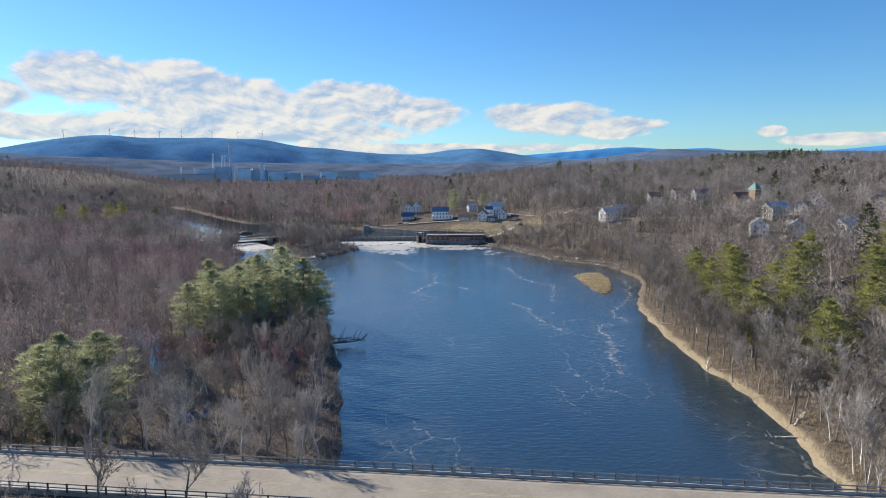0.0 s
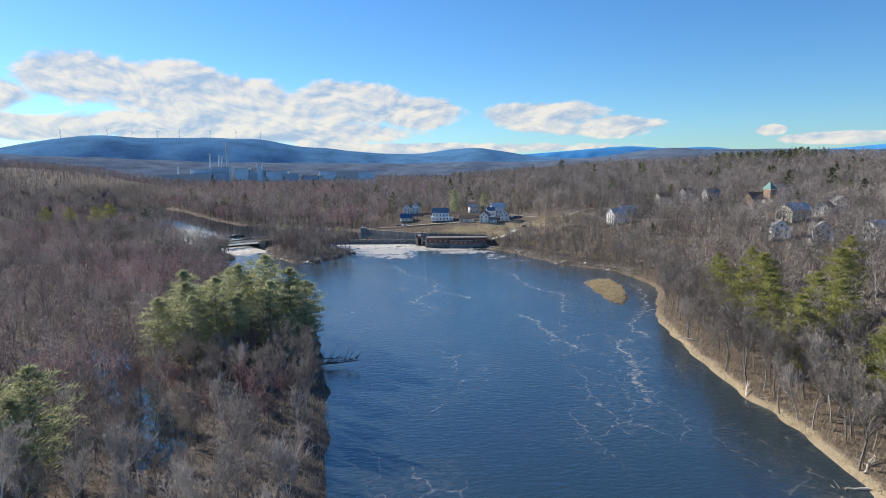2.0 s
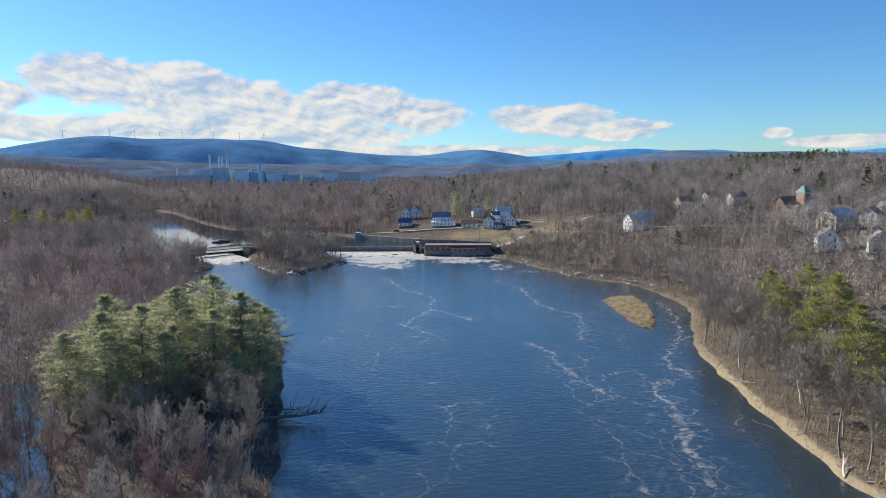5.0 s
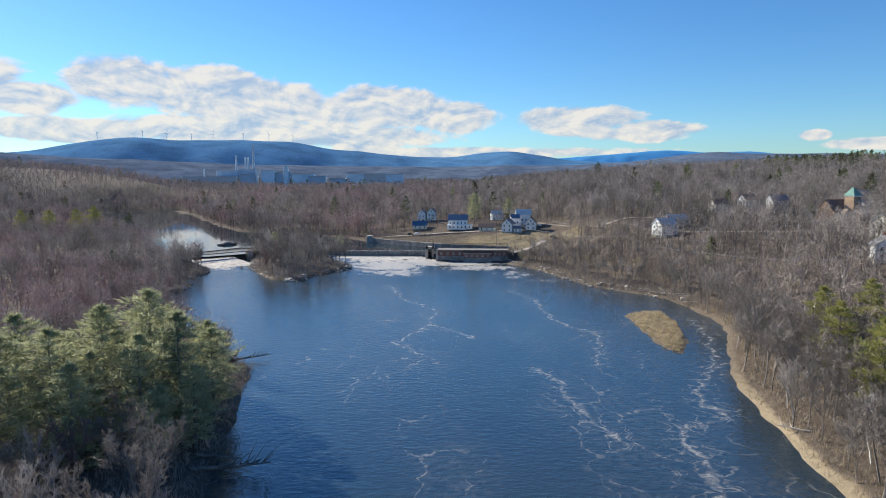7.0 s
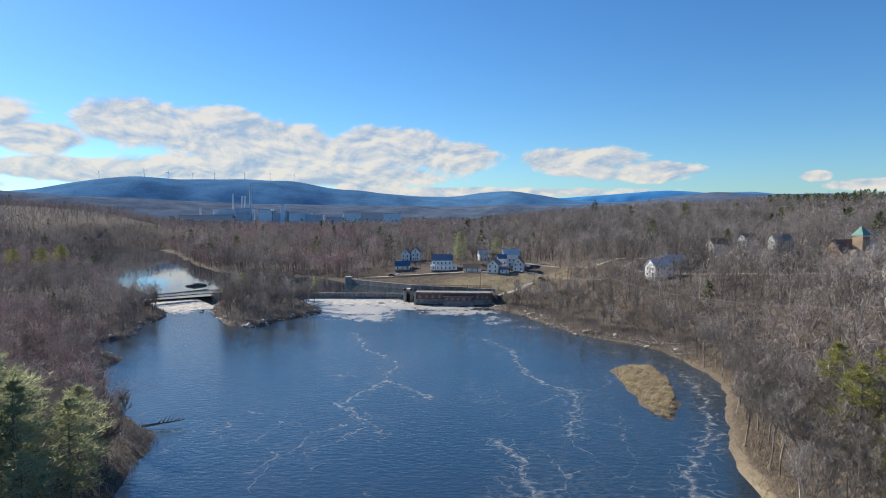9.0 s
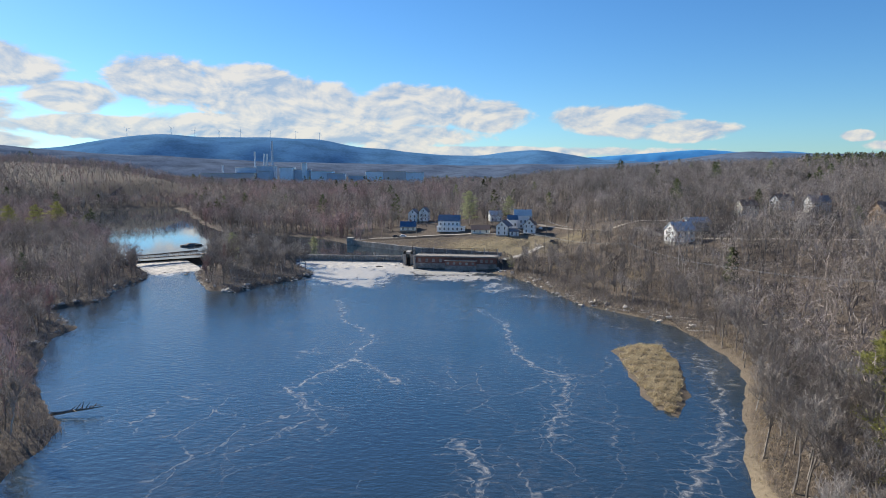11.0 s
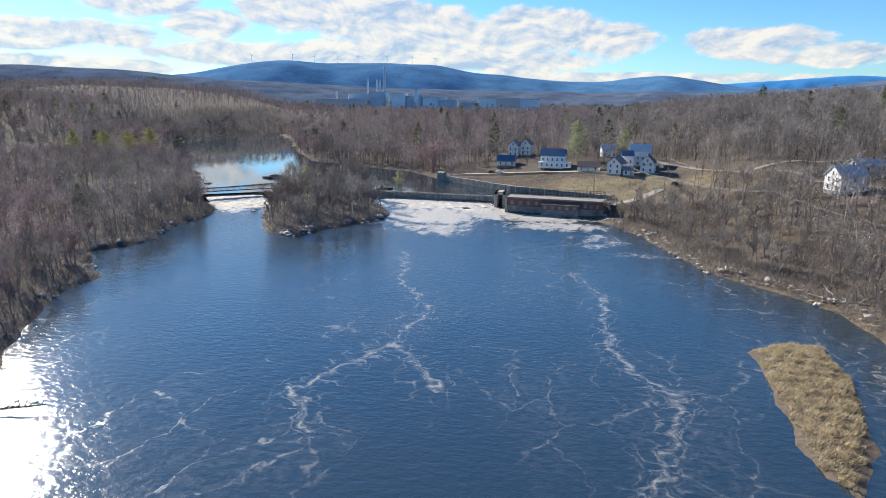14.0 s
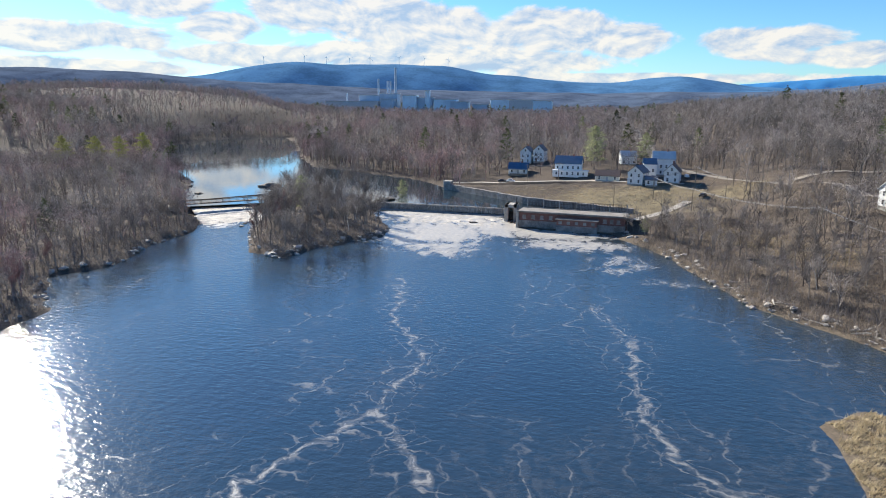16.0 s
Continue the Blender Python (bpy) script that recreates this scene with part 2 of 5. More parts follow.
def water_material(name, foam_near=True):
    m = bpy.data.materials.new(name)
    m.use_nodes = True
    g = Graph(m.node_tree)
    b = m.node_tree.nodes["Principled BSDF"]
    pos = g.node("ShaderNodeNewGeometry").outputs["Position"]
    s = g.split(pos)
    b.inputs["IOR"].default_value = 1.5
    b.inputs["Specular IOR Level"].default_value = 1.0
    deep = g.mix(g.noise(pos, 0.03, 3.0), (0.015, 0.034, 0.050), (0.027, 0.038, 0.044))
    wave = g.math("ADD", g.math("MULTIPLY", g.noise(g.vec("MULTIPLY", pos, (0.45, 1.0, 1)), 0.26, 3.0, 0.5), 0.22),
                  g.math("MULTIPLY", g.noise(g.vec("MULTIPLY", pos, (0.6, 1.0, 1)), 0.85, 3.5, 0.62), 0.62))
    bn = g.node("ShaderNodeBump")
    bn.inputs["Distance"].default_value = 1.0
    g.put(bn.inputs["Height"], wave)
    if foam_near:
        # foam drawn out along the current in lacy trails, white water under the dam
        def bent(amount, size, detail):
            w = g.node("ShaderNodeTexNoise")
            g.put(w.inputs["Vector"], pos)
            w.inputs["Scale"].default_value, w.inputs["Detail"].default_value = size, detail
            return g.vec("MULTIPLY", g.vec("SUBTRACT", w.outputs["Color"], (0.5, 0.5, 0.5)), (amount, amount, 0))

        def lace(v, size, width):
            w = g.node("ShaderNodeTexVoronoi", feature="DISTANCE_TO_EDGE", voronoi_dimensions="2D")
            g.put(w.inputs["Vector"], v)
            w.inputs["Scale"].default_value = size
            return g.ramp(w.outputs["Distance"], width, 0.0)

        flat = g.vec("ADD", g.vec("MULTIPLY", pos, (1, 1, 0)), g.vec("ADD", bent(16, 0.045, 3.0), bent(5, 0.25, 3.0)))
        trails = [[(-20, 382), (-8, 350), (0, 330), (5, 316), (3, 302), (12, 290), (17, 282)], [(3, 302), (-1, 289), (-4, 276), (3, 264)],
                  [(33, 368), (42, 345), (45, 310), (53, 292), (54, 274), (50, 252)], [(80, 252), (67, 232), (66, 217), (56, 211), (54, 188), (48, 160)],
                  [(34, 250), (37, 222), (42, 202)], [(92, 312), (88, 282), (77, 250)]]
        away = None
        for line in trails:
            for a, e in zip(line, line[1:]):
                ba = (e[0] - a[0], e[1] - a[1], 0.0)
                pa = g.vec("SUBTRACT", flat, (*a, 0.0))
                h = g.math("DIVIDE", g.vec("DOT_PRODUCT", pa, ba), ba[0] ** 2 + ba[1] ** 2, clamp=True)
                d = g.vec("LENGTH", g.vec("SUBTRACT", pa, g.vec("MULTIPLY", g.xyz(h, h, h), ba)))
                away = d if away is None else g.math("MINIMUM", away, d)
        fine = g.ramp(g.noise(flat, 0.5, 5.0, 0.7), 0.42, 0.62)
        where = g.ramp(g.noise(g.vec("MULTIPLY", pos, (1, 0.5, 0)), 0.03, 3.0), 0.44, 0.62)
        drawn = g.vec("MULTIPLY", flat, (1.0, 0.45, 0))
        core = g.math("MULTIPLY", g.ramp(away, 1.2, 0.1), g.math("MULTIPLY_ADD", fine, 0.36, 0.06))
        net = g.math("MULTIPLY", g.math("MULTIPLY", g.ramp(away, 7.0, 0.5), lace(flat, 0.27, 0.10)), g.math("MULTIPLY_ADD", fine, 0.30, 0.04))
        thin = g.math("MULTIPLY", g.math("MULTIPLY", lace(drawn, 0.11, 0.045), where), g.math("MULTIPLY_ADD", fine, 0.30, 0.03))
        streak = g.math("MAXIMUM", g.math("MAXIMUM", core, net), thin)
        wide = g.math("MULTIPLY", g.math("MULTIPLY", fine, where), 0.05)
        edge = g.noise(g.vec("MULTIPLY", flat, (1.0, 0.5, 0)), 0.22, 6.0, 0.72)
        lap = None
        for x, y, rx, ry, most in ((-34, 481, 38, 22, 1), (-8, 462, 22, 18, 1.1), (12, 454, 30, 12, 1.0), (24, 438, 26, 14, 0.8), (40, 414, 16, 22, 0.4), (54, 395, 14, 20, 0.12), (-28, 446, 24, 34, 1.1), (-16, 422, 13, 24, 0.75), (70, 392, 20, 22, -0.1), (-24, 440, 20, 40, -0.05), (-127, 452, 14, 14, 1), (-112, 436, 9, 12, 0.6)):
            q = g.vec("MULTIPLY", g.vec("SUBTRACT", pos, (x, y, 0)), (1 / rx, 1 / ry, 0))
            v = g.math("SUBTRACT", most, g.vec("DOT_PRODUCT", q, q))
            lap = v if lap is None else g.math("MAXIMUM", lap, v)
        churn = g.ramp(g.math("MULTIPLY_ADD", g.math("SUBTRACT", edge, 0.5), 3.6, g.math("MAXIMUM", lap, -2.0)), 0.0, 0.9)
        foam = g.math("MAXIMUM", g.math("MAXIMUM", streak, wide), g.math("MULTIPLY", churn, g.math("MULTIPLY_ADD", g.noise(pos, 0.7, 4.0, 0.75), 1.5, -0.05)), clamp=True)
        g.put(b.inputs["Base Color"], g.mix(foam, deep, (0.60, 0.555, 0.475)))
        g.put(b.inputs["Roughness"], g.math("MULTIPLY_ADD", foam, 0.6, 0.09))
        rapid = g.ramp(s[1], 330.0, 460.0, 0.22, 0.30)
        g.put(bn.inputs["Strength"], rapid)
    else:
        g.put(b.inputs["Base Color"], deep)
        b.inputs["Roughness"].default_value = 0.03
        bn.inputs["Strength"].default_value = 0.008
    g.t.links.new(bn.outputs[0], b.inputs["Normal"])
    return m


M_GROUND = ground_material()
M_RIVER = water_material("river_water")
M_POOL = water_material("still_water", False)
M_ROCK = material("grey_rock", (0.34, 0.31, 0.27), 0.9, vary=0.3, scale=0.6, bump=0.6, island=0.3)
M_CONC = material("weathered_concrete", (0.36, 0.34, 0.30), 0.9, vary=0.3, scale=0.35, bump=0.3)
M_CONC_DARK = material("stained_concrete", (0.28, 0.255, 0.225), 0.9, vary=0.35, scale=0.4, bump=0.3)
M_BRICK = material("red_brick", (0.25, 0.125, 0.10), 0.9, vary=0.2, scale=0.8, bump=0.2, rand=0.18)
M_TAR = material("weathered_flat_roofing", (0.26, 0.235, 0.205), 0.9, vary=0.25, scale=0.3)
M_STEEL = material("rusty_steel", (0.10, 0.075, 0.06), 0.7, 0.3, vary=0.3, scale=1.0)
M_GALV = material("galvanised_steel", (0.30, 0.30, 0.29), 0.5, 0.6, vary=0.2, scale=1.0)
M_ASPHALT = material("sun_bleached_asphalt", (0.27, 0.235, 0.19), 0.9, vary=0.15, scale=0.25, bump=0.1)
M_GRAVEL = material("pale_gravel", (0.42, 0.38, 0.32), 0.95, vary=0.2, scale=0.5)
M_LINE = material("road_paint", (0.36, 0.31, 0.19), 0.7, vary=0.2)
M_LINE_W = material("white_road_paint", (0.36, 0.34, 0.30), 0.7, vary=0.1)
M_WHITE = material("white_clapboard", (0.80, 0.80, 0.78), 0.6, vary=0.08, scale=0.7)
M_CREAM = material("cream_siding", (0.68, 0.64, 0.54), 0.6, vary=0.08, scale=0.7)
M_GREYW = material("grey_siding", (0.42, 0.43, 0.44), 0.6, vary=0.08, scale=0.7)
M_ROOF_BLUE = material("blue_metal_roof", (0.06, 0.125, 0.21), 0.65, 0.0, vary=0.12)
M_ROOF_GREY = material("grey_shingle_roof", (0.20, 0.20, 0.21), 0.85, vary=0.15, scale=1.2)
M_ROOF_PALE = material("pale_metal_roof", (0.52, 0.53, 0.54), 0.8, 0.0, vary=0.1)
M_ROOF_BROWN = material("brown_shingle_roof", (0.17, 0.12, 0.10), 0.85, vary=0.15, scale=1.2)
M_GLASS = material("dark_window_glass", (0.03, 0.04, 0.05), 0.12, vary=0.05, spec=0.5)
M_TRIM = material("white_trim", (0.82, 0.82, 0.80), 0.6, vary=0.05)
M_COPPER = material("green_copper", (0.13, 0.25, 0.21), 0.7, vary=0.15)
M_STONE = material("tan_brick", (0.34, 0.24, 0.16), 0.9, vary=0.2, scale=0.6)
M_WOOD = material("weathered_wood", (0.26, 0.21, 0.16), 0.9, vary=0.25, scale=1.0)
M_DRIFT = material("bleached_driftwood", (0.55, 0.50, 0.43), 0.9, vary=0.2, scale=1.0)
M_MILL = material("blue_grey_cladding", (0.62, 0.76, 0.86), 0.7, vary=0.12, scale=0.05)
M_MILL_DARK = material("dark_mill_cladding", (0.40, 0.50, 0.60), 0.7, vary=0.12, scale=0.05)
# distance haze is put into the base colour: blue over wooded slopes
M_HILL_FAR_HAZE = material("haze_blue_far_ridge", (0.085, 0.195, 0.335), 1.0, vary=0.22, scale=0.008, spec=0.0, bump=0.6, bump_scale=0.015)
# foothill woods shifted to blue-grey, a weaker haze in both colours
M_HILL_MID_HAZE = material("hazed_foothill_woods", (0.105, 0.138, 0.19), 1.0, vary=0.25, scale=0.012, spec=0.0, bump=0.9, bump_scale=0.03, col2=(0.065, 0.085, 0.12))
# azure is painted haze too, strongest on the farthest range
M_RANGE_HAZE = material("haze_azure_range", (0.07, 0.26, 0.52), 1.0, vary=0.1, scale=0.003, spec=0.0)


# ---- lie of the land ----
def sm(v, a, b):
    t = np.clip((np.asarray(v, float) - a) / (b - a), 0, 1)
    return t * t * (3 - 2 * t)


BANK_LEFT = [(-8, -400), (-11, 60), (-15, 110), (-18, 132), (-24, 174), (-29, 200), (-36, 232), (-39, 250), (-52, 262), (-72, 288), (-85, 312), (-88, 328),
             (-101, 341), (-113, 353), (-104, 366), (-113, 396), (-115, 421), (-124, 440), (-143, 458)]
BANK_RIGHT = [(-4, 493), (0, 465), (38, 462), (40, 452), (54, 428), (61, 405), (71, 377), (85, 362), (95, 345), (99, 313), (97, 292), (90, 275), (78, 240),
              (74, 212), (72, 190), (70, 160), (71, 140), (69, 119), (64, 97), (60, 40), (60, -400)]
RIVER = BANK_LEFT + [(-114, 482), (-84, 497)] + BANK_RIGHT
POOL = [(-4, 493), (0, 478), (38, 477), (42, 487), (-4, 515), (-48, 549), (-80, 590), (-130, 618), (-176, 645), (-225, 720), (-318, 900), (-375, 985),
        (-438, 975), (-434, 880), (-412, 790), (-352, 705), (-270, 612), (-195, 535), (-160, 472), (-143, 458), (-114, 482), (-84, 497)]
ISLAND = [(-76, 396), (-62, 391), (-57, 410), (-44, 432), (-47, 449), (-66, 482), (-72, 497), (-84, 508), (-104, 512), (-122, 498), (-108, 466), (-101, 438), (-88, 415)]
GRASS_ISLE = [(71, 304), (72, 316), (79, 322), (85, 320), (85, 302), (79, 277), (74, 265), (71, 273), (71, 290)]
POND = [(-49, 132), (-46, 140), (-53, 152), (-61, 166), (-72, 180), (-82, 196), (-92, 215), (-97, 214), (-86, 192), (-74, 174), (-65, 160), (-57, 146)]


def inside_depth(x, y, poly):
    """Distance to a polygon's edge, positive inside."""
    x, y = np.asarray(x, float), np.asarray(y, float)
    best = np.full(x.shape, 1e12)
    odd = np.zeros(x.shape, bool)
    for (ax, ay), (bx, by) in zip(poly, poly[1:] + poly[:1]):
        dx, dy = bx - ax, by - ay
        t = np.clip(((x - ax) * dx + (y - ay) * dy) / (dx * dx + dy * dy), 0, 1)
        best = np.minimum(best, (x - ax - t * dx) ** 2 + (y - ay - t * dy) ** 2)
        if ay != by:
            odd ^= ((ay > y) != (by > y)) & (x < dx * (y - ay) / dy + ax)
    return np.where(odd, 1, -1) * np.sqrt(best)


def waves(x, y, size, seed):
    """Smooth unevenness between about -1 and 1."""
    r = np.random.RandomState(seed)
    out = np.zeros(np.shape(x))
    for k in range(9):
        a, ph, f = r.uniform(0, 6.28), r.uniform(0, 6.28), r.uniform(0.6, 1.9) / size
        out = out + np.sin((x * math.cos(a) + y * math.sin(a)) * f * 6.28 + ph)
    return out / 5.0


def dry(x, y, pond=True):
    """Distance from open water: positive on land."""
    d = -np.maximum(inside_depth(x, y, RIVER), inside_depth(x, y, POOL))
    d = np.maximum(d, inside_depth(x, y, ISLAND))
    d = np.maximum(d, inside_depth(x, y, GRASS_ISLE) * 0.5)
    return np.minimum(d, -inside_depth(x, y, POND) * 0.6) if pond else d


def hill(x, y, cx, cy, sx, sy, h):
    return h * np.exp(-((x - cx) / sx) ** 2 - ((y - cy) / sy) ** 2)


def highway_y(x):
    return 86.6 - 0.153 * (np.asarray(x, float) + 57.6)


def land(x, y):
    x, y = np.asarray(x, float), np.asarray(y, float)
    d = dry(x, y) + 1.2 * waves(x, y, 14, 3)
    up = np.maximum(d, 0)
    upper = sm(inside_depth(x, y, POOL) - inside_depth(x, y, RIVER), -5, 1)
    z = np.where(d < 0, np.maximum(d * 0.35, -2.5), 1.3 * sm(up, 0, 4) + 1.2 * sm(up, 4, 22))
    z = z + 3.0 * upper * (y > 430)
    east = sm(x, 0, 40) * (1 - sm(y, 480, 560)) + sm(x + 0.75 * (y - 500), -10, 50) * sm(y, 480, 560)
    soft = 1 - 0.62 * sm(y, 380, 470) * (1 - sm(x, 72, 118))
    z = z + east * soft * (16 * sm(up, 12, 80) + 6 * sm(up, 60, 190))
    z = z + east * 4.0 * sm(y, 480, 520) * (1 - sm(x, 70, 140)) * sm(up, 1, 8)
    z = z + (1 - east) * sm(y, 560, 760) * sm(-x, 150, 320) * 28 * sm(up, 4, 95)
    z = z + sm(up, 20, 200) * (3 * sm(y, 500, 900) + 6 * sm(y, 1000, 2400))
    far = sm(up, 20, 160)
    z = z + far * (hill(x, y, 680, 1150, 330, 400, 36) + hill(x, y, 280, 1120, 200, 330, 14) + hill(x, y, -900, 760, 330, 420, 8)
                   + hill(x, y, -1350, 1500, 420, 330, 45) + hill(x, y, -800, 1220, 240, 280, 26) + hill(x, y, 420, 560, 160, 200, 6))
    z = z + far * 2.5 * waves(x, y, 160, 5) + sm(up, 4, 20) * 0.35 * waves(x, y, 11, 8)
    road = np.abs(y - highway_y(x)) * 0.988
    bank = (1 - sm(road, 7.5, 22)) * np.maximum(1 - sm(x, -26, -15), sm(x, 68, 80))
    z = np.where(bank > 0, np.maximum(z, 10.55 * bank), z)
    gi = inside_depth(x, y, GRASS_ISLE)
    return np.where(gi > -1, np.where(gi > 0, 0.25 + 0.5 * sm(gi, 0, 4), z), z)


# ---- building helpers ----
def mesh_object(name, verts, faces, mat, parent=None, label="", smooth=False):
    me = bpy.data.meshes.new(name)
    me.from_pydata([tuple(v) for v in verts], [], faces)
    me.materials.append(mat)
    if smooth:
        me.polygons.foreach_set("use_smooth", [True] * len(me.polygons))
    me.update()
    ob = new(name, me)
    if parent:
        ob.parent = parent
    if label:
        tagged(ob, label)
    return ob


def triangles(name, v, mat, parent=None):
    """One mesh of loose triangles from an array of shape (n, 3, 3)."""
    n = len(v)
    me = bpy.data.meshes.new(name)
    me.vertices.add(3 * n)
    me.vertices.foreach_set("co", np.ascontiguousarray(v, np.float32).ravel())
    me.loops.add(3 * n)
    me.loops.foreach_set("vertex_index", np.arange(3 * n, dtype=np.int32))
    me.polygons.add(n)
    me.polygons.foreach_set("loop_start", np.arange(0, 3 * n, 3, dtype=np.int32))
    me.materials.append(mat)
    me.update()
    ob = new(name, me)
    if parent:
        ob.parent = parent
    return ob


def part(name, bm, mat, parent, label=""):
    """Links a bmesh as one mesh object under a thing or a part."""
    me = bpy.data.meshes.new(name)
    bm.normal_update()
    bm.to_mesh(me)
    bm.free()
    me.materials.append(mat)
    ob = new(name, me)
    ob.parent = parent
    if label:
        tagged(ob, label)
    return ob


def box(sx, sy, sz, at=(0, 0, 0), bevel=0.0, turn=0.0):
    """A bevelled block standing on at."""
    bm = bmesh.new()
    bmesh.ops.create_cube(bm, size=1.0)
    bmesh.ops.scale(bm, vec=(sx, sy, sz), verts=bm.verts)
    if bevel:
        bmesh.ops.bevel(bm, geom=bm.edges, offset=bevel, segments=1, affect="EDGES")
    bmesh.ops.transform(bm, matrix=Matrix.Translation((at[0], at[1], at[2] + sz / 2)) @ Matrix.Rotation(turn, 4, "Z"), verts=bm.verts)
    return bm


def merge(*bms):
    out = bms[0]
    for b in bms[1:]:
        tmp = bpy.data.meshes.new("tmp")
        b.to_mesh(tmp)
        b.free()
        out.from_mesh(tmp)
        bpy.data.meshes.remove(tmp)
    return out


def rod(a, b, r0, r1=None, sides=8):
    a, b = Vector(a), Vector(b)
    bm = bmesh.new()
    bmesh.ops.create_cone(bm, cap_ends=True, segments=sides, radius1=r0, radius2=r0 if r1 is None else r1, depth=(b - a).length)
    bmesh.ops.transform(bm, matrix=Matrix.Translation((a + b) / 2) @ (b - a).to_track_quat("Z", "Y").to_matrix().to_4x4(), verts=bm.verts)
    return bm


def thing(name, m, label, category, group="", kind=""):
    ob = new(name)
    ob.matrix_world = m
    ob.empty_display_size = 0.5
    return tagged(ob, label, category, group, kind)


# ---- ground and water ----
def steps(a, b, fine, lo, hi, grow=1.09):
    c = list(np.arange(a, b + fine / 2, fine))
    s, v = fine, c[-1]
    while v < hi:
        s *= grow
        v += s
        c.append(v)
    s, v = fine, c[0]
    while v > lo:
        s *= grow
        v -= s
        c.insert(0, v)
    return np.array(c)


def build_ground():
    xs, ys = steps(-150, 140, 2.2, -4600, 4600), steps(70, 530, 2.6, -900, 4800)
    gx, gy = np.meshgrid(xs, ys)
    gz = land(gx, gy)
    v = np.stack([gx, gy, gz], -1).reshape(-1, 3)
    nx, ny = len(xs), len(ys)
    i = (np.arange(ny - 1)[:, None] * nx + np.arange(nx - 1)[None]).ravel()
    f = np.stack([i, i + 1, i + nx + 1, i + nx], 1)
    ob = mesh_object("ground", v.tolist(), f.tolist(), M_GROUND, smooth=True)
    tagged(ob, "leaf-littered river banks, flood plain and hills", "ground", kind="structure")


build_ground()


def sheet(name, poly, z, mat, label):
    bm = bmesh.new()
    f = bm.faces.new([bm.verts.new((x, y, z)) for x, y in poly])
    bmesh.ops.triangulate(bm, faces=[f])
    me = bpy.data.meshes.new(name)
    bm.to_mesh(me)
    bm.free()
    me.materials.append(mat)
    return tagged(new(name, me), label, "water", kind="structure")


sheet("water_river", [(-60, -390), (-60, 100), (-90, 290), (-135, 340), (-135, 430), (-139, 449), (-112, 474), (-84, 491), (-3, 491), (6, 470), (60, 470), (110, 420), (130, 300), (95, 200), (85, -390)], 0.0, M_RIVER, "blue river water with drifting foam lines")
sheet("water_pool", [(-4, 493), (20, 480), (48, 480), (30, 520), (-30, 560), (-60, 640), (-150, 700), (-340, 1010), (-470, 1010), (-470, 860), (-400, 690), (-250, 540), (-175, 470), (-144, 455.5), (-113, 479.5), (-84, 495)], 3.0, M_POOL, "still dark water of the pool above the dam")
sheet("water_pond", [(-49, 126), (-42, 140), (-64, 172), (-88, 218), (-102, 218), (-92, 188), (-70, 158), (-60, 142)], 0.55, M_POOL, "flooded backwater among the trees")


# ---- distant hills ----
def ridge(name, dist, crest, mat, label, depth=500, base=10.0, rough=0.006, seed=1):
    """A long wooded hill: crest holds (azimuth, elevation) in degrees as seen from the river."""
    az = np.linspace(crest[0][0], crest[-1][0], 260)
    el = np.interp(az, [c[0] for c in crest], [c[1] for c in crest])
    k = np.hanning(9)
    el = np.convolve(np.pad(el, 4, mode="edge"), k / k.sum(), "valid")
    verts, n = [], 14
    for j in range(n):
        u = j / (n - 3)
        r = dist - depth * (1 - u)
        x, y = r * np.sin(np.radians(az)), r * np.cos(np.radians(az))
        top = 50 + dist * np.tan(np.radians(el))
        s = np.sin(min(u, 1) * math.pi / 2) if u <= 1 else max(0.0, 1 - (u - 1) * 3)
        z = base + (top - base) * s + dist * rough * waves(x, y, depth * 0.45, seed) * (0.35 + s * (1 - s) * 3) * (0.15 if u == 1 else 1) * 0.35
        verts += np.stack([x, y, z], 1).tolist()
    m = len(az)
    faces = [(j * m + i, j * m + i + 1, (j + 1) * m + i + 1, (j + 1) * m + i) for j in range(n - 1) for i in range(m - 1)]
    ob = mesh_object(name, verts, faces, mat, smooth=True)
    return tagged(ob, label, "mountain", kind="structure")


# range and mountain take their blue from haze painted into the material
ridge("backdrop_range", 4650, [(-60, 0.5), (0, 0.6), (6, 1.3), (12, 1.7), (17, 2.05), (20, 1.75), (23, 1.85), (27, 1.3), (32, 1.5), (37, 1.9), (42, 1.3), (60, 1.2)], M_RANGE_HAZE, "mountain range on the horizon, coloured azure for haze", 300, seed=2)
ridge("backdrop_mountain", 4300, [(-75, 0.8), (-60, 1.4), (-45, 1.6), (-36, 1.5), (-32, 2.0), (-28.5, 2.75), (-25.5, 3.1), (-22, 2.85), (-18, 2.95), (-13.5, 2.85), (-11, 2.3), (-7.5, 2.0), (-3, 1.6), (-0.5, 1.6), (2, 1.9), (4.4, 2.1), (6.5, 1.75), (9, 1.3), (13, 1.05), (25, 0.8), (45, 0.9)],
      M_HILL_FAR_HAZE, "wooded mountain ridge coloured haze-blue, with a row of wind turbines", 900, seed=3)
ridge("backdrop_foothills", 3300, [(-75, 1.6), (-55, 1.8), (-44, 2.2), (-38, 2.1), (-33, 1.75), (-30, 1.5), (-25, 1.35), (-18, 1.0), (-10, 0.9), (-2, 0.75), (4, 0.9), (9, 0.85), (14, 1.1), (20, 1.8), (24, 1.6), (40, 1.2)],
      M_HILL_MID_HAZE, "wooded foothills coloured blue-grey for haze", 800, rough=0.007, seed=4)


# ---- trees ----
RNG = np.random.RandomState(7)


